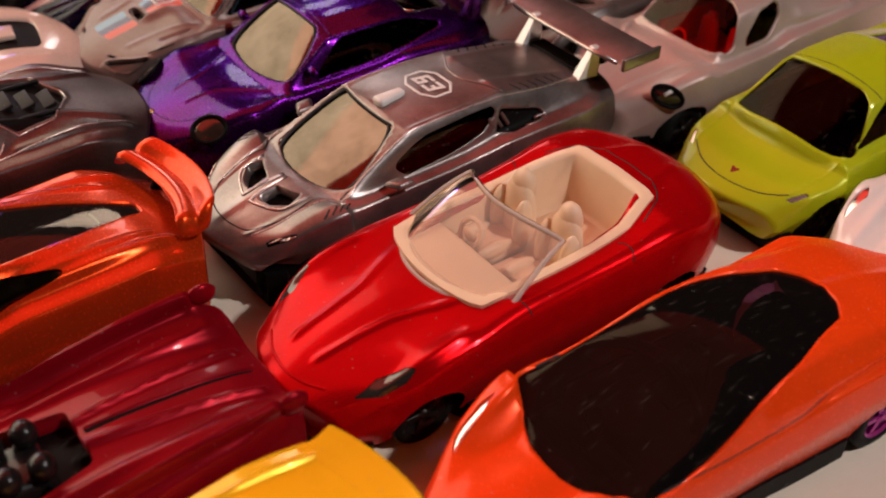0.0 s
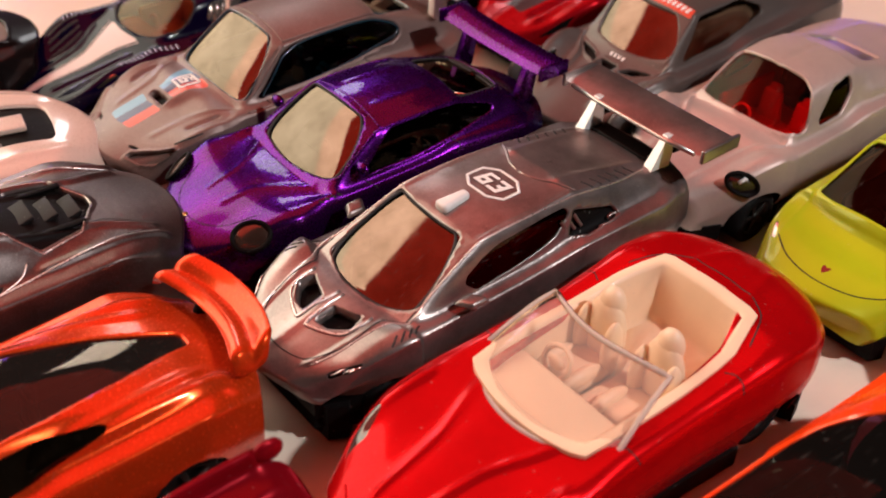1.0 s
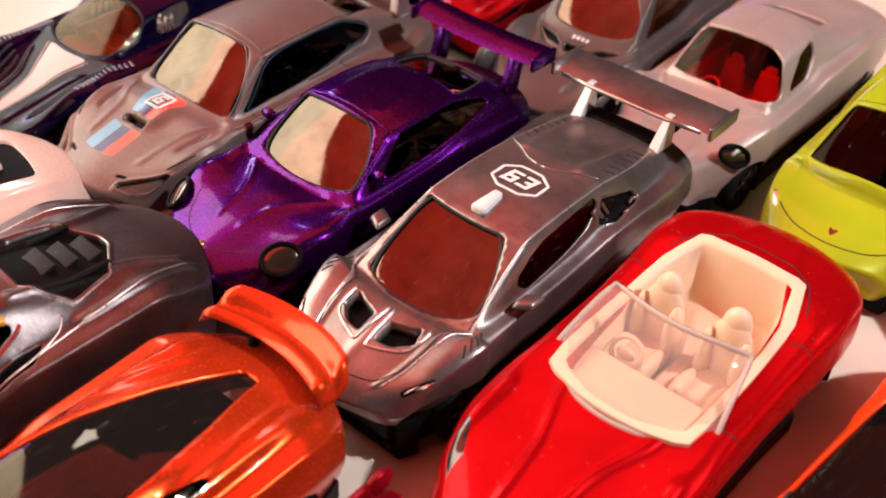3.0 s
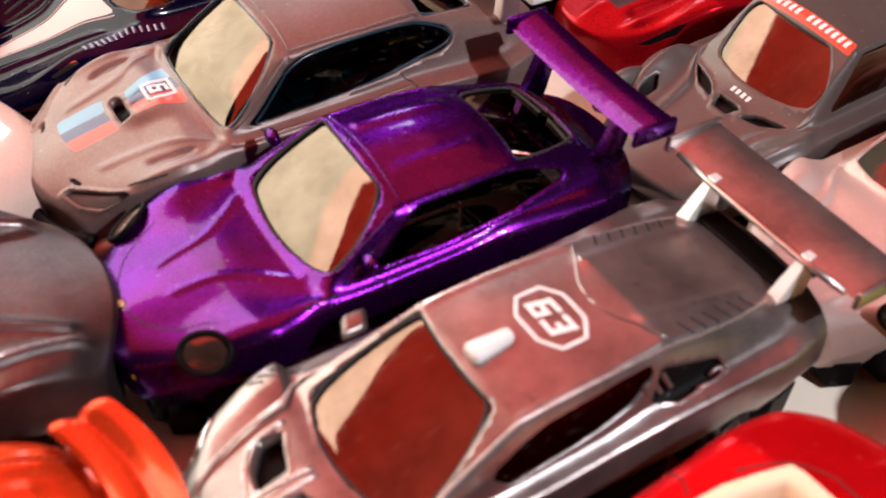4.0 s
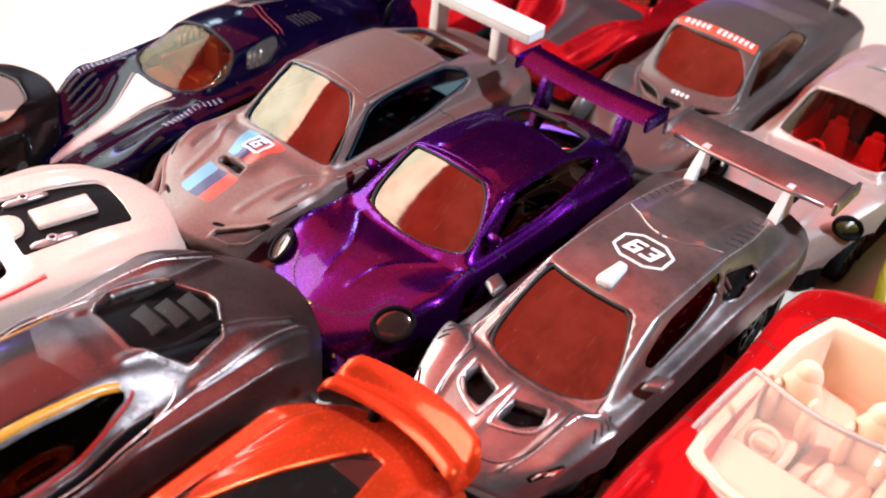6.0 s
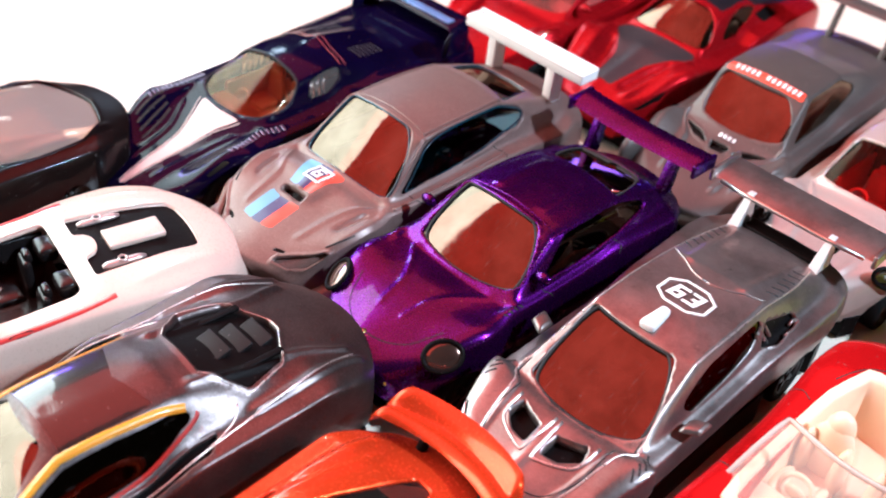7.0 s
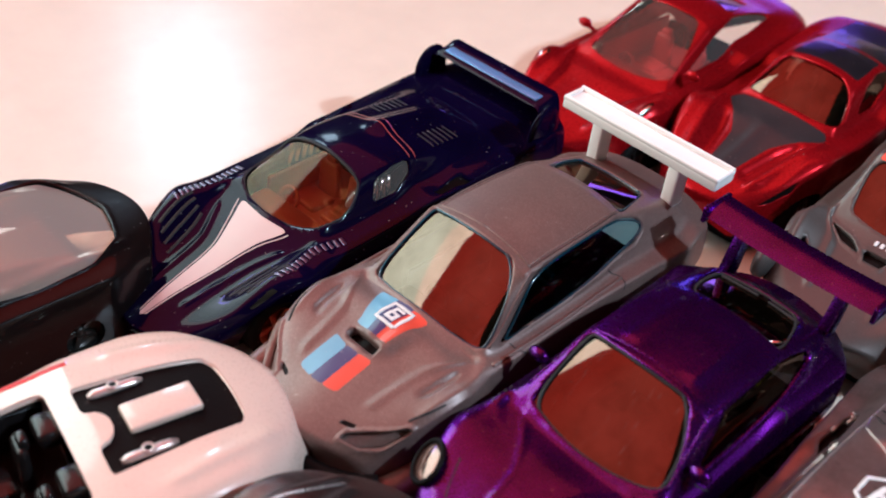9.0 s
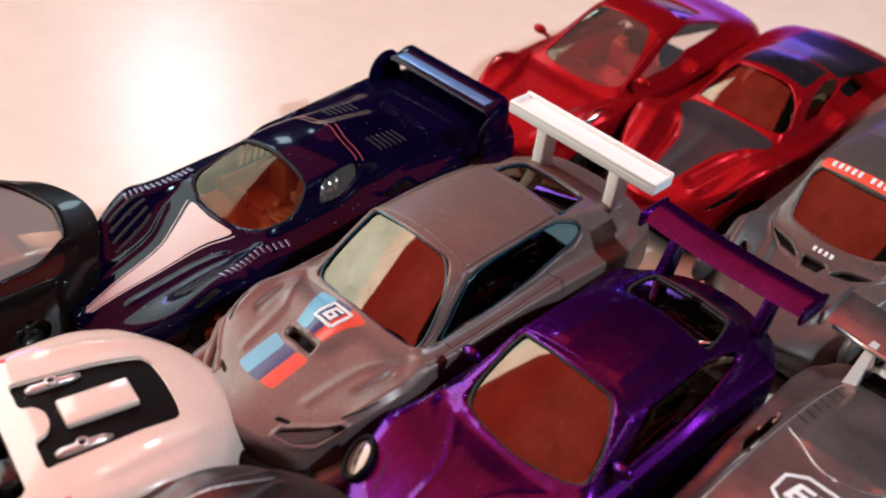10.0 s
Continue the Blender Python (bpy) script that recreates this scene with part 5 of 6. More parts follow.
# ---- the cars of the far row ----
def lime_wedge():
    root = car("lime-yellow toy supercar wedge with dark windows", 36.0, -66.0, -1.5)
    col = paint("lime_enamel", (0.41, 0.49, 0.004), metal=0.1, rough=0.35, coat=0.35, vary=0.05, spec=0.25)
    rows = profile(72, 14.6, 10.6, 13.6, 14.0, (14.0, 15.8), (25.5, 23.6), (42, 24.0), (58, 19.8), 17.5, 14.4, 17.0, 12.0, 9.2, pn=0.80, pt=0.92, hoodw=0.5, hw=0.84, pull=-0.5)
    relief = [(4, 1.7, 14, 1.75, 0.8, 0.15)]
    sh = Shell(rows, bow=(6, 1.5), relief=relief, sill=4.2)
    wh = [(13.5, 5.0), (57, 5.2)]
    regs = [
        pane_front(17.4, 26.6, 2.0, 0.97, bow=-2.6, material=RED_SMOKE, rim=0.1),
        pane_side([(20, 1.82), (28, 1.14), (40, 1.12), (46, 1.6), (40, 1.86)], material=RED_SMOKE),
        pane_rear(43, 56, 0.8, 0.7, material=RED_SMOKE),
        panel("headlight", [(3.0, 1.8), (5.6, 2.1), (5.2, 2.5), (2.8, 2.25)], paint("pink_chrome_lamp", (0.62, 0.45, 0.42), metal=0.8, rough=0.25, coat=0.5), depth=0.25, r=0.35, label="small bright headlight"),
    ]
    build_body(root, sh, regs, wh, col)
    chassis(root, sh, wh)
    wheels_on(root, wh, 14.4, SHADED_RIM)
    interior(root, 18, 46, 9.8, 7.5, 12.5, DARK)
    b = sh.at_y([3.6, 4.3, 5.0, 5.2, 4.9, 4.9, 5.2, 5.0, 4.3], [0, -0.5, -0.75, -0.45, 0, 0, 0.45, 0.75, 0.5], 0.07)
    part("badge", b, [tuple(range(9))], paint("dark_red_print", (0.16, 0.01, 0.01), rough=0.4), root, "tiny dark red shield badge", smooth=False)
    ribbon(root, "bumper_gap", sh, [(4.0, 1.7), (2.6, 1.0), (2.0, 0), (2.6, -1.0), (4.0, -1.7)], 0.22, LINE, off=0.03)
    ribbon(root, "rear_gap", sh, [(27.5, 1.05), (27.8, 0), (27.5, -1.05)], 0.2, LINE, off=0.02)
    return root


def silver_roadcar():
    root = car("satin silver toy sports car with red-tinted windows", 38.5, -32.6, -2.0)
    col = paint("satin_silver_enamel", (0.46, 0.36, 0.32), metal=0.4, rough=0.46, coat=0.15, vary=0.08, flake=0.15)
    rows = profile(76, 14.6, 12.0, 15.0, 16.8, (21.5, 17.2), (29.5, 24.2), (42, 24.6), (56, 20.0), 17.0, 14.6, 18.0, 11.4, 8.4, pn=0.66, pt=0.86, hoodw=0.40, hw=0.8, pull=0.5)
    relief = [(4, 1.05, 20, 1.3, 1.4, 0.35), (30, 0, 42, 0, 0.7, -0.2), (46, 1.7, 60, 1.9, 2.6, 0.8)]
    sh = Shell(rows, bow=(8, 3), relief=relief, sill=4.2)
    wh = [(14, 5.0), (59, 5.2)]
    regs = [
        pane_front(25.4, 30.6, 1.65, 0.98, bow=-4.2, material=RED_TINT, rim=0.2),
        pane_side([(29.6, 1.80), (34.5, 1.22), (39.5, 1.08), (39.4, 1.40), (36, 1.78)], material=RED_SMOKE, rim=0.2),
        panel("deck_hollow", [(47, -0.8), (56, -0.7), (56, 0.7), (47, 0.8)], DULL, False, depth=0.5, r=1.5),
    ]
    build_body(root, sh, regs, wh, col)
    chassis(root, sh, wh)
    wheels_on(root, wh, 14.4, SHADED_RIM)
    red = paint("red_plastic_interior", (0.78, 0.05, 0.05), rough=0.4, coat=0.1)
    interior(root, 22, 44, 8.8, 8.0, 14.5, red, label="red moulded interior")
    dome_lamp(root, sh, 4.6, 3.05, 3.0, 1.6, BLACK, paint("gloss_black_lens", (0.012, 0.01, 0.01), rough=0.15, coat=1.0), 0.35, 35, label="black oval headlight")
    # White beads drawn on the lenses as their glints.
    for s in (1, -1):
        bead(root, "lamp_glint", sh, [(4.4, s * 2.55), (5.6, s * 2.62), (5.2, s * 2.8)], 0.4, WHITE, off=0.3)
    return root


def grey_rally():
    root = car("gunmetal grey toy racer with red sunstrip and tall wing", 41.5, -4.0)
    col = paint("gunmetal_enamel", (0.10, 0.084, 0.076), metal=0.4, rough=0.42, coat=0.1, vary=0.12, flake=0.1)
    rows = profile(78, 14.8, 10.0, 14.2, 16.0, (20.5, 17.0), (29.0, 25.6), (44, 25.6), (60, 20.5), 18.0, 15.2, 18.5, 11.4, 8.8, pn=0.78, pt=0.9, hoodw=0.42, hw=0.8, pull=0.7, arch=0.1)
    relief = [(6, 1.0, 20, 1.3, 1.2, 0.5), (9, 2.1, 17, 2.3, 2.6, 0.9)]
    sh = Shell(rows, bow=(6, 2), relief=relief)
    wh = [(14, 5.2), (62, 5.2)]
    redp = paint("orange_red_print", (0.72, 0.07, 0.03), rough=0.4, coat=0.3)
    regs = [
        pane_front(22.6, 27.9, 1.05, 0.92, bow=-2.6, material=SMOKE, rim=0.1),
        panel("sunstrip", [(28.1, -0.93), (30.2, -0.9), (30.2, 0.9), (28.1, 0.93)], redp, False, depth=0.0, r=0.15, label="orange-red sunstrip with white lettering"),
        pane_side([(25, 1.82), (30, 1.14), (43, 1.12), (50, 1.5), (44, 1.84)], material=SMOKE),
        panel("hood_vent", [(15.6, 0.40), (17.6, 0.52), (18.6, 0.98), (16.4, 0.86)], DARK, depth=0.9, r=0.3, rim=0.3),
        panel("hood_slot", [(14.8, -0.24), (17.0, -0.28), (17.0, 0.28), (14.8, 0.24)], DARK, False, depth=0.9, r=0.3, rim=0.3),
        panel("corner_vent", [(6.0, 1.5), (10.0, 1.45), (11.0, 1.75), (7.0, 1.85)], DARK, depth=0.8, r=0.4, rim=0.2),
    ]
    build_body(root, sh, regs, wh, col)
    chassis(root, sh, wh)
    wheels_on(root, wh, 14.6, SHADED_RIM)
    interior(root, 22, 46, 9.2, 8.0, 14.0, DARK)
    printed_bars(root, sh, 29.2, [y for y in np.arange(-7.2, 7.3, 1.15) if abs(y - 0.85) > 0.5], 0.62, 1.25, WHITE)
    printed_bars(root, sh, 18.7, (-1.6, -0.6, 0.4, 1.4), 0.55, 0.8, WHITE)
    wing(root, 74, 27.0, 14.4, 5.4, 6.5, 18.5, col, plate=(3, 4.4), strut_w=1.0, strut_base=-3.0)
    for s in (1, -1):
        part("front_wing_panel", *ball(8.5, s * 13.2, 11.5, 6.0, 1.8, 3.8, 14, 10), col, root)
    return root


def red_racer():
    root = car("glossy red toy supercar with black bonnet panel and roof", 57.0, 28.4, -1.0)
    col = paint("deep_red_enamel", (0.29, 0.001, 0.006), metal=0.5, rough=0.28, coat=0.13, spec=0.08, vary=0.12, bump=0.012, coat_rough=0.03)
    rows = profile(78, 15.0, 11.0, 14.4, 17.2, (27.0, 17.0), (36.0, 23.0), (46, 23.2), (62, 19.5), 17.0, 14.4, 18.4, 10.8, 7.8, pn=0.62, pt=0.9, hoodw=0.4, hw=0.82, pull=0.0)
    relief = [(5, 1.3, 22, 1.75, 1.5, 0.9), (8, 0.85, 18, 1.1, 1.6, -0.8), (3, 0, 20, 0, 2.0, 0.4)]
    sh = Shell(rows, bow=(9, 2), relief=relief)
    wh = [(15, 5.2), (61, 5.2)]
    gloss_carbon = paint("gloss_charcoal_enamel", (0.012, 0.010, 0.014), rough=0.3, coat=0.35, vary=0.3, coat_rough=0.03)
    carbon = paint("charcoal_print", (0.020, 0.019, 0.022), rough=0.45, coat=0.1, vary=0.2)
    regs = [
        pane_front(30.6, 37.0, 1.45, 0.86, bow=-3.4, material=LIGHT_SMOKE, rim=0.1),
        pane_side([(36.5, 1.70), (40, 1.25), (45, 1.05), (51, 1.12), (47, 1.6), (42, 1.78)], material=SMOKE, rim=0.1),
        panel("bonnet_panel", [(6.0, -0.42), (6.0, 0.42), (15.5, 0.62), (21.0, 0.95), (24.6, 1.45), (26.8, 0.85), (26.2, 0), (26.8, -0.85), (24.6, -1.45), (21.0, -0.95), (15.5, -0.62)], carbon, False, depth=0.0, r=0.3, label="charcoal black bonnet panel"),
        panel("roof_panel", [(38.4, -0.84), (49.5, -0.80), (49.5, 0.80), (38.4, 0.84)], gloss_carbon, False, depth=0.0, r=0.6, label="charcoal black roof panel"),
        panel("rear_deck", [(50.8, -1.15), (60, -1.35), (74, -1.5), (74, 1.5), (60, 1.35), (50.8, 1.15)], gloss_carbon, False, depth=0.1, r=0.8, label="gloss black rear deck"),
        panel("headlight", [(1.4, 2.6), (4.2, 2.9), (7.0, 3.2), (5.6, 3.6), (2.8, 3.4)], BLACK, depth=0.3, r=0.4),
        panel("rear_vent", [(50, 1.5), (57, 1.3), (58, 1.8), (52, 2.0)], BLACK, depth=0.5, r=0.6),
    ]
    build_body(root, sh, regs, wh, col)
    chassis(root, sh, wh)
    wheels_on(root, wh, 14.8, SHADED_RIM)
    interior(root, 26, 48, 8.4, 8.0, 13.0, DARK)
    return root


def red_coupe():
    root = car("glossy dark red toy berlinetta with clear windows", 49.0, 57.5, -1.0)
    col = MATS["deep_red_enamel"]
    rows = profile(76, 14.8, 11.0, 14.4, 16.4, (24.0, 17.2), (38.4, 25.0), (47, 25.0), (63, 20.0), 17.5, 15.2, 18.4, 11.2, 8.2, pn=0.64, pt=0.86, hoodw=0.4, hw=0.82)
    relief = [(5, 1.3, 20, 1.5, 1.6, 0.6), (9, 2.1, 16, 2.2, 2.4, 0.7)]
    sh = Shell(rows, bow=(8, 3), relief=relief)
    wh = [(14, 5.2), (60, 5.2)]
    regs = [
        pane_front(25.4, 38.6, 1.18, 0.92, bow=-3.2, material=glass("grey_window", (0.66, 0.58, 0.54), 1.55, haze=0.05), rim=0.0),
        pane_side([(30.5, 1.72), (36, 1.46), (46, 1.14), (56, 1.05), (61, 1.16), (52, 1.58), (40, 1.82)], material=CLEAR, round=1.2, rim=0.15),
        pane_rear(47, 60, 0.85, 0.75, material=SMOKE),
        panel("headlight", [(6.5, 2.2), (14, 1.9), (15, 2.1), (8.0, 2.5)], CHROME, depth=0.2, r=0.5),
    ]
    build_body(root, sh, regs, wh, col)
    chassis(root, sh, wh)
    wheels_on(root, wh, 14.6, SHADED_RIM)
    interior(root, 25, 54, 9.6, 8.0, 14.5, MATS["red_plastic_interior"], label="red moulded interior")
    mirror_pair(root, 27.5, 13.0, 19.0, col)
    return root


def white_coupe():
    root = car("glossy white toy sports car with chrome headlights", 33.0, -97.0, -3.0)
    col = paint("white_enamel", (0.80, 0.70, 0.66), metal=0.0, rough=0.25, coat=1.0, vary=0.03)
    rows = profile(74, 14.6, 10.5, 14.2, 16.0, (24, 17.0), (34, 24.0), (46, 24.4), (60, 20.0), 17.0, 15.2, 17.8, 11.4, 8.6, pn=0.68, pt=0.85)
    sh = Shell(rows, bow=(8, 3), relief=[(5, 1.2, 20, 1.5, 1.8, 0.6), (6, 0.6, 20, 0.8, 2.0, -0.5)])
    wh = [(14, 5.2), (59, 5.2)]
    regs = [pane_front(24, 34.4, material=SMOKE), pane_side([(30, 1.82), (36, 1.14), (46, 1.12), (54, 1.6), (46, 1.86)], material=SMOKE), pane_rear(47, 58, material=SMOKE),
            panel("headlight", [(5.0, 2.1), (11.5, 1.85), (13.0, 2.2), (7.0, 2.55)], CHROME, depth=0.2, r=0.7)]
    build_body(root, sh, regs, wh, col)
    chassis(root, sh, wh)
    wheels_on(root, wh, 14.4, SHADED_RIM)
    interior(root, 25, 52, 9.6, 8.0, 14.5, DARK)
    return root


# ---- the cars of the near row ----
def white_roadster():
    root = car("cream-white toy roadster with black cockpit and rear engine hatch", -100.5, 53.2, -13.0)
    col = paint("cream_white_enamel", (0.74, 0.57, 0.47), metal=0.0, rough=0.28, coat=0.9, vary=0.03)
    rows = [
        (0, 10.0, 6.5, 8.0, 8.5, 4.5, 9.2, 9.4), (6, 12.6, 10.0, 10.4, 11.6, 6, 12.0, 12.2), (14, 14.2, 13.0, 11.0, 14.4, 6.0, 13.8, 14.0), (24, 13.8, 13.6, 11.4, 14.6, 8.6, 14.8, 15.2),
        (34, 13.6, 13.8, 11.8, 14.8, 9.4, 14.9, 15.2), (44, 14.2, 14.6, 12.2, 15.6, 9.4, 15.8, 16.2), (50, 14.9, 15.2, 12.4, 16.4, 8.8, 16.9, 17.2), (58, 15.2, 15.4, 12.2, 16.6, 8.0, 16.9, 17.0), (66, 14.6, 14.4, 11.6, 15.8, 7.2, 16.0, 16.1), (72, 12.8, 11.6, 10.0, 13.4, 6.0, 14.0, 14.2), (75, 10.2, 8.0, 8.2, 10.4, 5.0, 11.2, 11.4)]
    relief = [(56, 1.6, 68, 1.4, 2.4, 0.3)]
    sh = Shell(rows, bow=(7, 7), relief=relief)
    wh = [(14, 5.2), (57, 5.2)]
    hatch = [(51.6, 0.14), (50.4, 0.32), (48.9, 0.36), (48.9, 0.78), (58.0, 0.82), (65.9, 0.82), (66.5, 0.66), (66.5, -0.66), (65.9, -0.82), (58.0, -0.82), (48.9, -0.78), (48.9, -0.36), (50.4, -0.32), (51.6, -0.14)]
    regs = [
        dict(name="cockpit", outline=[(25, -1.0), (25, 1.0), (46, 1.0), (46, -1.0)], round=1.5, depth=0.7, material=None),
        dict(name="engine_hatch", outline=hatch, round=0.5, depth=0.7, material=BLACK, label="glossy black engine hatch recess"),
    ]
    build_body(root, sh, regs, wh, col)
    chassis(root, sh, wh)
    wheels_on(root, wh, 14.0, CHROME)
    p = sh.at([59.0], [0.0])[0]
    part("hatch_block", *box(p[0] - 1.6, 0, p[2] - 0.25, 9.0, 4.6, 1.1, 0.35), col, root, sharp=50)
    for s in (1, -1):
        q = sh.at([54.0], [s * 0.62])[0]
        v, f = joined(tube([(q[0] - 3.6, q[1], q[2] - 0.5), (q[0] - 2.8, q[1], q[2] - 0.4), (q[0] + 2.2, q[1], q[2] - 0.4), (q[0] + 3.2, q[1], q[2] - 0.5)], [0.4, 0.7, 0.65, 0.3], 12, flat=0.7), lathe([(0.0, 0.85), (0.4, 0.8), (0.45, 0.5), (0.2, 0.4)], 14))
        n = len(v) - 56
        v = v[:n] + [(a + q[0] - 0.4, d + q[1], b + q[2] - 0.1) for a, b, d in v[n:]]
        latch = part("hatch_latch", v, f, paint("pale_satin_metal", (0.55, 0.46, 0.43), metal=0.6, rough=0.3, coat=0.3), root, "pale metal hatch latch")
        part("latch_hole", *ball(q[0] - 0.4, q[1], q[2] + 0.15, 0.5, 0.5, 0.2), BLACK, latch)
    blk = paint("gloss_black_plastic", (0.010, 0.008, 0.008), rough=0.25, coat=0.25, spec=0.3)
    tub = interior(root, 24.5, 47, 10.2, 7.0, 13.4, blk, seats=((0.7, 0.45), (0.7, -0.45)), label="gloss black cockpit")
    for s in (1, -1):
        part("headrest", *box(45.0, s * 4.6, 14.6, 3.0, 4.4, 2.6, 0.8), blk, tub, sharp=50)
        part("gauge", *ball(33, s * 1.5, 10.0, 2.4, 0.9, 1.4), blk, tub)
    redline = paint("red_side_print", (0.6, 0.03, 0.025), rough=0.35, coat=0.5)
    for s in (1, -1):
        regs_path = [(16, s * 2.75), (30, s * 2.5), (44, s * 2.2), (50, s * 2.0)]
        ribbon(root, "side_stripe", sh, regs_path, 0.9, redline, off=0.05, label="red printed side stripe")
        a = np.linspace(0, 2 * np.pi, 20, endpoint=False)
        ribbon(root, "roundel", sh, [(36 + 1.6 * np.cos(t), s * (2.45 + 1.5 / QS * np.sin(t))) for t in a], 0.22, LINE, closed=True, off=0.06)
    nu, nv = 7, 21
    g = []
    for i in range(nu):
        t = i / (nu - 1)
        for j in range(nv):
            s = -1 + 2 * j / (nv - 1)
            g.append((20.0 + 5.5 * s * s + 9.5 * t, s * (11.0 - 1.4 * t), 14.8 + 7.0 * t - 0.8 * s**4 * t))
    g = np.array(g)
    ws = part("windscreen", g, [(i * nv + j, i * nv + j + 1, (i + 1) * nv + j + 1, (i + 1) * nv + j) for i in range(nu - 1) for j in range(nv - 1)], CLEAR, root, "clear plastic windscreen")
    part("screen_edge", *tube(np.array([g[(nu - 1) * nv + j] for j in range(nv)]), 0.3, 8), MATS["clear_edge"], ws)
    return root


def grey_hypercar():
    root = car("dark gunmetal toy hypercar with yellow roof stripes and engine cover", -106.0, 12.3, -4.0)
    # Red patches in the colour stand in for red reflections on the metal.
    col = paint("gunmetal_metallic", (0.115, 0.092, 0.087), metal=0.92, rough=0.37, coat=0.0, vary=0.40, flake=0.3, bump=0.12, wear_or_sheen=0.8, wear_or_sheen_colour=(0.20, 0.035, 0.025))
    rows = profile(75, 15.2, 9.0, 12.0, 14.2, (15, 15.0), (27, 23.8), (42, 24.0), (62, 19.6), 16.0, 14.6, 19.0, 11.4, 6.6, pn=0.7, pt=0.9, hoodw=0.45)
    relief = [(46, 0.85, 70, 1.25, 1.0, 0.5), (52, 1.9, 72, 1.7, 1.2, 0.5), (30, 0, 38, 0, 2.6, -0.2)]
    sh = Shell(rows, bow=(7, 6), relief=relief)
    wh = [(14, 5.2), (60, 5.4)]
    hexa = [(47.6, 0.68), (52.4, 1.45), (59.0, 1.20), (62.6, 0.18), (62.6, -0.18), (59.0, -1.20), (52.4, -1.45), (47.6, -0.68)]
    charcoal = paint("dark_roof_print", (0.03, 0.02, 0.018), metal=0.3, rough=0.25, coat=1.0, vary=0.2, coat_rough=0.02)
    regs = [
        pane_front(15, 26.6, 0.98, 0.9, bow=-2.6, material=LIGHT_SMOKE, rim=0.0),
        pane_side([(16.5, 1.35), (24, 1.22), (34, 1.24), (43.8, 1.38), (39, 1.74), (31, 1.84), (18, 1.95)], material=BLACK_GLASS),
        panel("side_intake", [(20, 2.35), (34, 2.18), (45.8, 1.98), (43.5, 2.5), (30, 2.85)], BLACK, depth=0.9, r=0.4, rim=0.1, label="black side intake"),
        dict(name="engine_cover", outline=hexa, round=0.5, depth=0.9, material=BLACK, rim=0.25, label="black louvred engine cover"),
        panel("roof_panel", [(27.5, -0.96), (40.0, -0.96), (37.8, 0), (40.0, 0.96), (27.5, 0.96)], charcoal, False, depth=0.0, r=0.3),
    ]
    build_body(root, sh, regs, wh, col)
    chassis(root, sh, wh)
    wheels_on(root, wh, 15.0, paint("gold_rim", (0.6, 0.42, 0.16), metal=1.0, rough=0.3, coat=0.0))
    interior(root, 19, 46, 9.0, 8.0, 12.5, DARK)
    yellow = paint("yellow_print", (0.72, 0.36, 0.012), rough=0.3, coat=0.6)
    redl = paint("red_pin_print", (0.34, 0.02, 0.015), rough=0.3, coat=0.6)
    for s in (1, -1):
        ribbon(root, "roof_stripe", sh, [(13, s * 0.98), (22, s * 0.98), (28, s * 1.04), (34, s * 1.08), (39, s * 1.15), (43.5, s * 1.30)], 1.15, yellow, off=0.06, label="yellow printed arch stripe")
        ribbon(root, "pin_stripe", sh, [(18, s * 2.02), (30.8, s * 1.92), (38.7, s * 1.80), (43.8, s * 1.56), (44.8, s * 1.44)], 0.55, redl, off=0.06)
        part("tail_light", *box(74.2, s * 10.5, 10.5, 1.0, 3.2, 1.0, 0.3), yellow, root, "small yellow tail marker")
    slat = paint("grey_slat_plastic", (0.014, 0.012, 0.012), rough=0.5, coat=0.0, spec=0.15)
    # Bright beads again: edge highlights drawn in along the worn creases.
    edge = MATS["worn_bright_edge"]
    bead(root, "cover_edge", sh, [(a * 1.0, b * 1.06) for a, b in hexa], 0.11, edge, off=0.1, closed=True, label="bright worn edge of the engine cover with drawn highlight")
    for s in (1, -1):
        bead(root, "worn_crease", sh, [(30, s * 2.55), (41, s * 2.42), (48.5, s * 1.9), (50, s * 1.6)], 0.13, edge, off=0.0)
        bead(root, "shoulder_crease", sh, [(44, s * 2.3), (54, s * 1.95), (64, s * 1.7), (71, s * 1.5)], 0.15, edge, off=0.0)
    # slats and centre spine of the engine cover
    for k in range(3):
        p = sh.at([52.5 + 3.4 * k], [0.0])[0]
        v, f = box(0, 0, 0, 2.9, 5.2, 0.7, 0.2)
        part("louvre", [(p[0] + a, b, p[2] - 0.95 + d + 0.32 * a) for a, b, d in v], f, slat, root, sharp=50)
    for s in (1, -1):
        p = sh.at([55.5], [s * 0.9])[0]
        part("cover_rib", *box(p[0], p[1], p[2] - 0.85, 9.6, 1.0, 0.7, 0.25), BLACK, root, sharp=50)
    return root


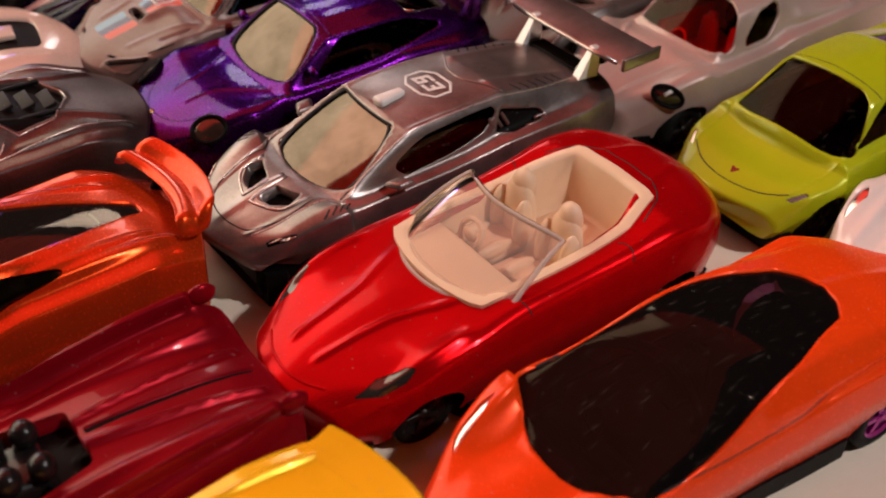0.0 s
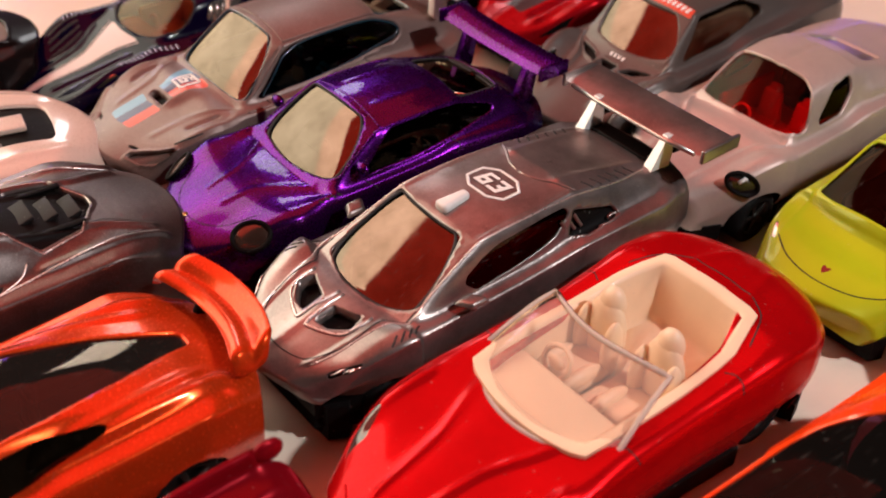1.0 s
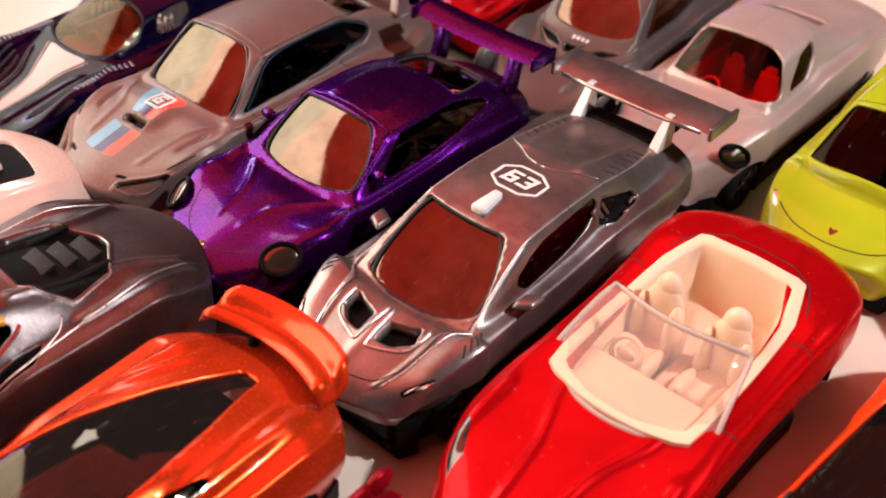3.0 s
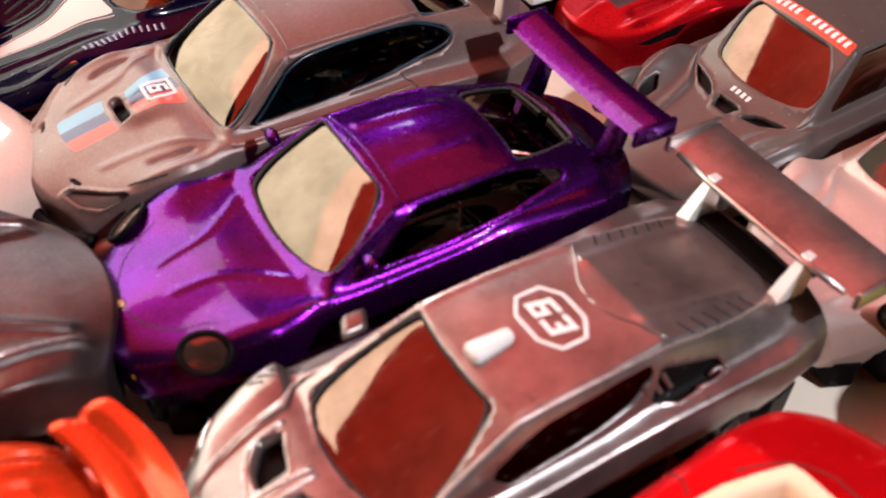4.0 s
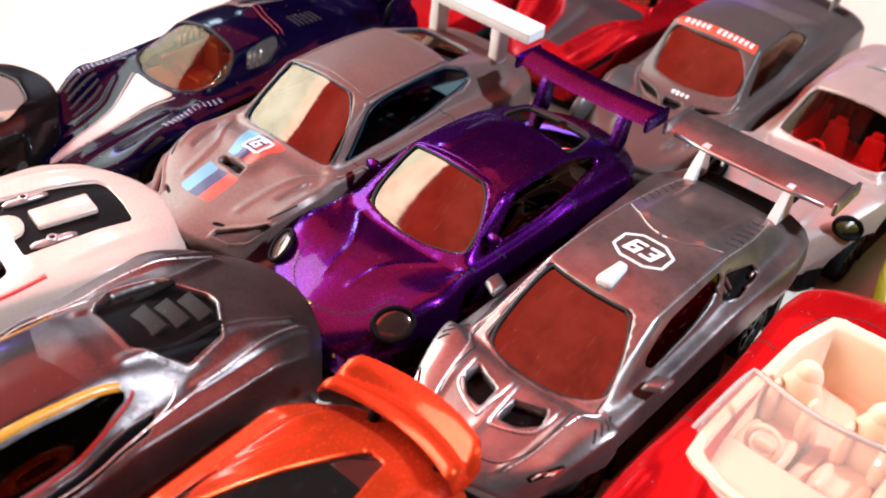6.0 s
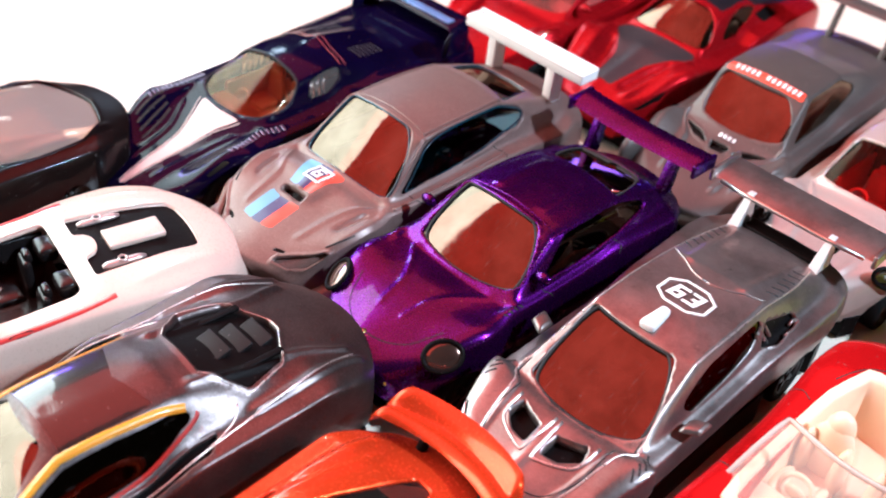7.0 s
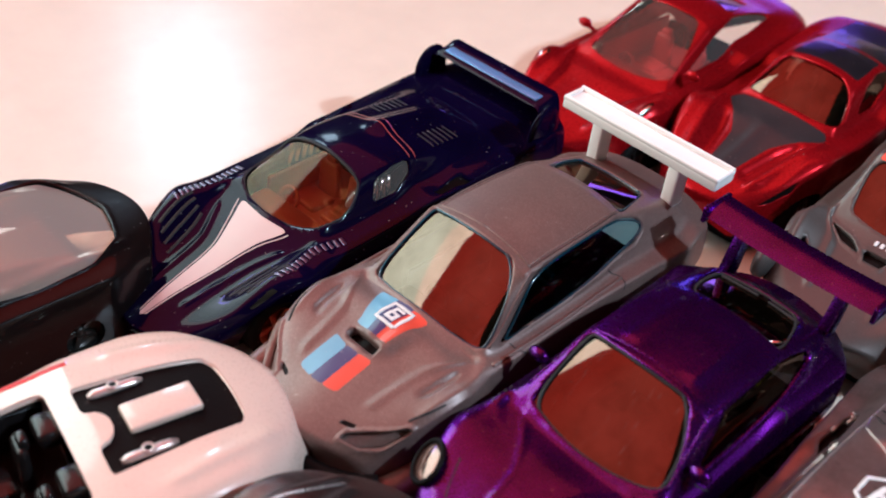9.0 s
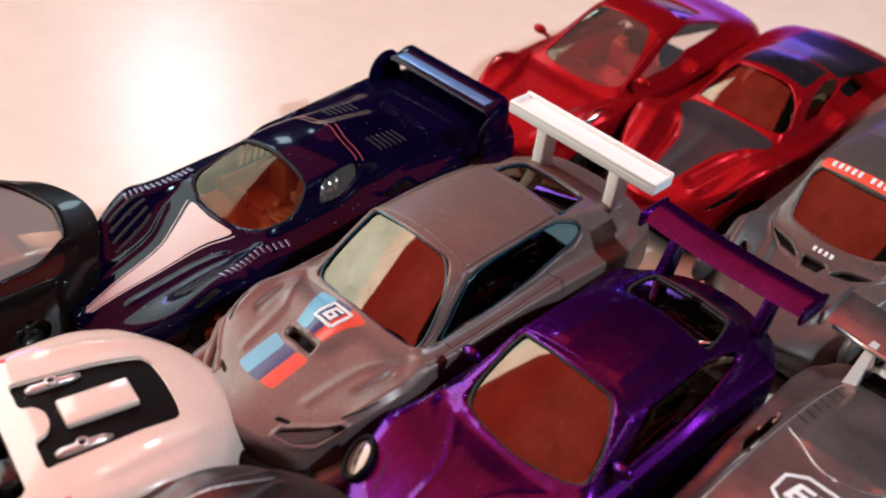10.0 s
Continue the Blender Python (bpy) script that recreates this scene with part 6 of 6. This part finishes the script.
def orange_longtail():
    root = car("copper orange metallic toy supercar with swept rear wing", -110.0, -23.4, -1.5)
    col = paint("copper_orange_enamel", (0.66, 0.048, 0.0015), metal=0.55, rough=0.26, spec=0.1, coat=0.30, vary=0.12, flake=0.2)
    rows = profile(70, 14.8, 9.0, 12.5, 15.2, (17, 14.6), (30, 22.6), (42, 22.2), (60, 18.2), 15.4, 14.4, 17.6, 11.4, 7.8, pn=0.66, pt=0.86)
    relief = [(40, 1.75, 64, 1.5, 2.2, 0.9), (44, 1.42, 62, 1.05, 1.2, 0.35)]
    sh = Shell(rows, bow=(8, 4), relief=relief, sill=3.4)
    wh = [(14, 5.2), (56, 5.4)]
    canopy = [(18, -0.9), (15.5, 0), (18, 0.9), (28, 1.0), (42, 0.92), (53, 0.60), (63.5, 0.14), (63.5, -0.14), (53, -0.60), (42, -0.92), (28, -1.0)]
    regs = [
        dict(name="canopy", outline=canopy, round=1.0, depth=0.4, material=glass("smoke_canopy", (0.30, 0.24, 0.20), 1.5, haze=0.015), rim=0.05, label="smoked teardrop canopy"),
        pane_side([(24, 1.88), (30, 1.24), (40, 1.24), (48, 1.55), (42, 1.9)], material=SMOKE),
    ]
    build_body(root, sh, regs, wh, col)
    chassis(root, sh, wh)
    wheels_on(root, wh, 14.6, SHADED_RIM, r=5.3)
    interior(root, 19, 56, 8.4, 9.0, 13.0, DARK)
    # swept wing that grows out of the tail
    n, v, f = 31, [], []
    prof = [(-2.8, -0.3), (-2.5, 0.35), (-1.6, 0.5), (-0.5, 0.1), (0.1, -0.3), (0.5, 0.0), (0.9, 0.7), (1.8, 1.25), (2.6, 1.3), (2.8, 0.8), (2.2, -0.3), (0.5, -0.9), (-1.6, -0.9)]
    m = len(prof)
    for i in range(n):
        t = -1 + 2 * i / (n - 1)
        drop = max(0.0, abs(t) - 0.86) / 0.14
        for a, b in prof:
            v.append((70.8 + a * 1.15 * (1 - 0.25 * drop) - 3.2 * t * t, 1.0 + t * 11.4, 18.9 + b + 1.0 * t * t - 2.2 * drop * drop))
    for i in range(n - 1):
        for j in range(m):
            k = (j + 1) % m
            f.append((i * m + j, i * m + k, (i + 1) * m + k, (i + 1) * m + j))
    f += [tuple(range(m))[::-1], tuple((n - 1) * m + j for j in range(m))]
    w = part("rear_wing", v, f, col, root, sharp=60)
    for s in (1, -1):
        part("strut", *tube([(67.5, s * 5.5, 13.5), (69.6, s * 5.5, 18.2)], [0.9, 0.7], 8, flat=1.0), BLACK, w)
    return root


def red_finned():
    root = car("dark crimson toy concept racer with tail fins and exposed black engine", -118.5, -58.2, -2.0)
    col = paint("crimson_enamel", (0.21, 0.002, 0.008), metal=0.3, rough=0.30, coat=0.24, vary=0.14, spec=0.05, coat_rough=0.015, bump=0.012)
    rows = [
        (0, 9.0, 5.0, 7.0, 6.5, 4.0, 7.0, 7.2), (8, 12.4, 9.0, 10.2, 10.2, 5, 10.0, 10.2), (16, 14.0, 12.4, 11.0, 13.2, 6, 12.2, 12.4), (28, 13.6, 12.4, 11.4, 13.6, 8.0, 14.4, 14.8), (40, 13.8, 13.0, 11.6, 14.2, 6.8, 14.6, 15.2),
        (50, 14.4, 14.2, 12.0, 15.8, 6.0, 15.2, 15.6), (60, 14.4, 14.8, 12.2, 17.0, 5.4, 14.8, 15.0), (67, 13.6, 13.8, 12.0, 17.4, 5.0, 13.8, 14.0), (71, 12.6, 10.6, 11.4, 15.6, 5.0, 12.6, 12.8)]
    relief = [(40, 1.95, 67, 2.0, 0.9, 2.2), (40, 1.15, 69, 1.45, 1.0, 0.45), (46, 0.30, 69, 0.85, 0.8, 0.7), (44, 1.6, 66, 1.75, 1.6, -0.5)]
    sh = Shell(rows, bow=(8, 1), relief=relief)
    wh = [(15, 5.2), (57, 5.4)]
    regs = [
        dict(name="engine_bay", outline=[(30, -1.0), (30, 1.0), (47, 0.75), (47, -0.75)], round=1.5, depth=2.6, material=BLACK),
        dict(name="centre_slot", outline=[(47.5, -0.10), (47.5, 0.10), (70, 0.10), (70, -0.10)], round=0.4, depth=0.5, material=DARK),
    ]
    build_body(root, sh, regs, wh, col)
    chassis(root, sh, wh)
    wheels_on(root, wh, 13.8, DULL)
    blk = paint("gloss_black_plastic", (0.014, 0.012, 0.012))
    eng = part("engine", *box(37.5, 0, 12.6, 12.0, 9.0, 4.5, 1.2, 0.85), blk, root, "gloss black moulded engine", sharp=50)
    for i in range(3):
        for s in (1, -1):
            part("intake", *ball(33.5 + 4.0 * i, s * 3.0, 16.0, 1.7, 1.9, 1.9), blk, eng)
            part("exhaust", *tube([(33.5 + 4 * i, s * 4.5, 13.5), (34.5 + 4 * i, s * 7.0, 14.0), (38 + 4 * i, s * 7.6, 13.4)], 0.8, 8), blk, eng)
    for s in (1, -1):
        part("tail_fin_tip", *ball(69.0, s * 12.0, 17.8, 2.2, 0.9, 1.7), col, root)
    return root


def yellow_tail():
    root = car("glossy yellow toy sports car with flat spoiler tail", -118.6, -90.6)
    col = paint("yellow_enamel", (0.92, 0.50, 0.003), metal=0.15, rough=0.25, spec=0.15, coat=0.3, vary=0.06)
    rows = profile(71, 13.6, 9.0, 12.5, 14.2, (19, 14.6), (30, 22.0), (42, 21.5), (58, 18.0), 16.8, 14.6, 18.0, 11.0, 8.0, pn=0.68, pt=0.95)
    sh = Shell(rows, bow=(8, 0.5), relief=[(46, 1.9, 70, 1.9, 1.4, 0.5)])
    wh = [(14, 5.2), (56, 5.2)]
    regs = [pane_front(19, 30.4, material=SMOKE), pane_side([(25, 1.82), (31, 1.14), (42, 1.12), (50, 1.6), (42, 1.86)], material=SMOKE), pane_rear(43, 56, material=SMOKE)]
    build_body(root, sh, regs, wh, col)
    chassis(root, sh, wh)
    wheels_on(root, wh, 13.6, DULL)
    interior(root, 20, 48, 9.0, 8.0, 13.0, DARK)
    wing(root, 69.8, 17.0, 11.6, 5.0, None, 14, col, plate=None, lip=0.9, sweep=-2.4, rise=0.3)
    return root


def black_dome():
    root = car("glossy black toy coupe with bronze-tinted glass dome", -97.5, 83.5, -2.0)
    col = paint("gloss_black_enamel", (0.006, 0.004, 0.004), metal=0.0, rough=0.30, coat=0.25, vary=0.3, spec=0.08, coat_rough=0.02, bump=0.012)
    rows = profile(76, 14.8, 9.0, 12.5, 14.6, (17, 13.0), (32, 20.5), (50, 19.6), (66, 15.5), 13.5, 12.4, 14.4, 12.0, 9.2, pn=0.66, pt=0.84)
    sh = Shell(rows, bow=(8, 7), sill=1.5, tuck=0.97, relief=[(50, 1.6, 70, 1.4, 1.6, 0.5)])
    wh = [(14, 5.2), (59, 5.4)]
    bronze = glass("bronze_window", (0.62, 0.46, 0.32), 1.5, haze=0.34)
    regs = [
        pane_front(17, 31, material=bronze),
        dict(name="rear_window", outline=[(40, -1.5), (40, 1.5), (54, 1.95), (64, 1.8), (69, 1.2), (70.5, 0), (69, -1.2), (64, -1.8), (54, -1.95)], depth=0.35, material=bronze, round=2.5, rim=0.35, label="bronze-tinted rear dome"),
        pane_side([(25, 1.80), (31, 1.3), (37, 1.3), (37, 1.8)], material=bronze, round=1.2),
    ]
    build_body(root, sh, regs, wh, col, arch=3.0)
    chassis(root, sh, wh)
    wheels_on(root, wh, 14.6, SHADED_RIM)
    tan = paint("tan_plastic_interior", (0.62, 0.44, 0.29), rough=0.5, coat=0.1)
    interior(root, 19, 64, 10.0, 10.5, 14.0, tan, label="tan moulded interior")
    return root


for build in (silver_racer, purple_coupe, taupe_racer, blue_racer, red_convertible, orange_wedge, lime_wedge, silver_roadcar, grey_rally, red_racer, red_coupe, white_coupe,
              white_roadster, grey_hypercar, orange_longtail, red_finned, yellow_tail, black_dome):
    build()
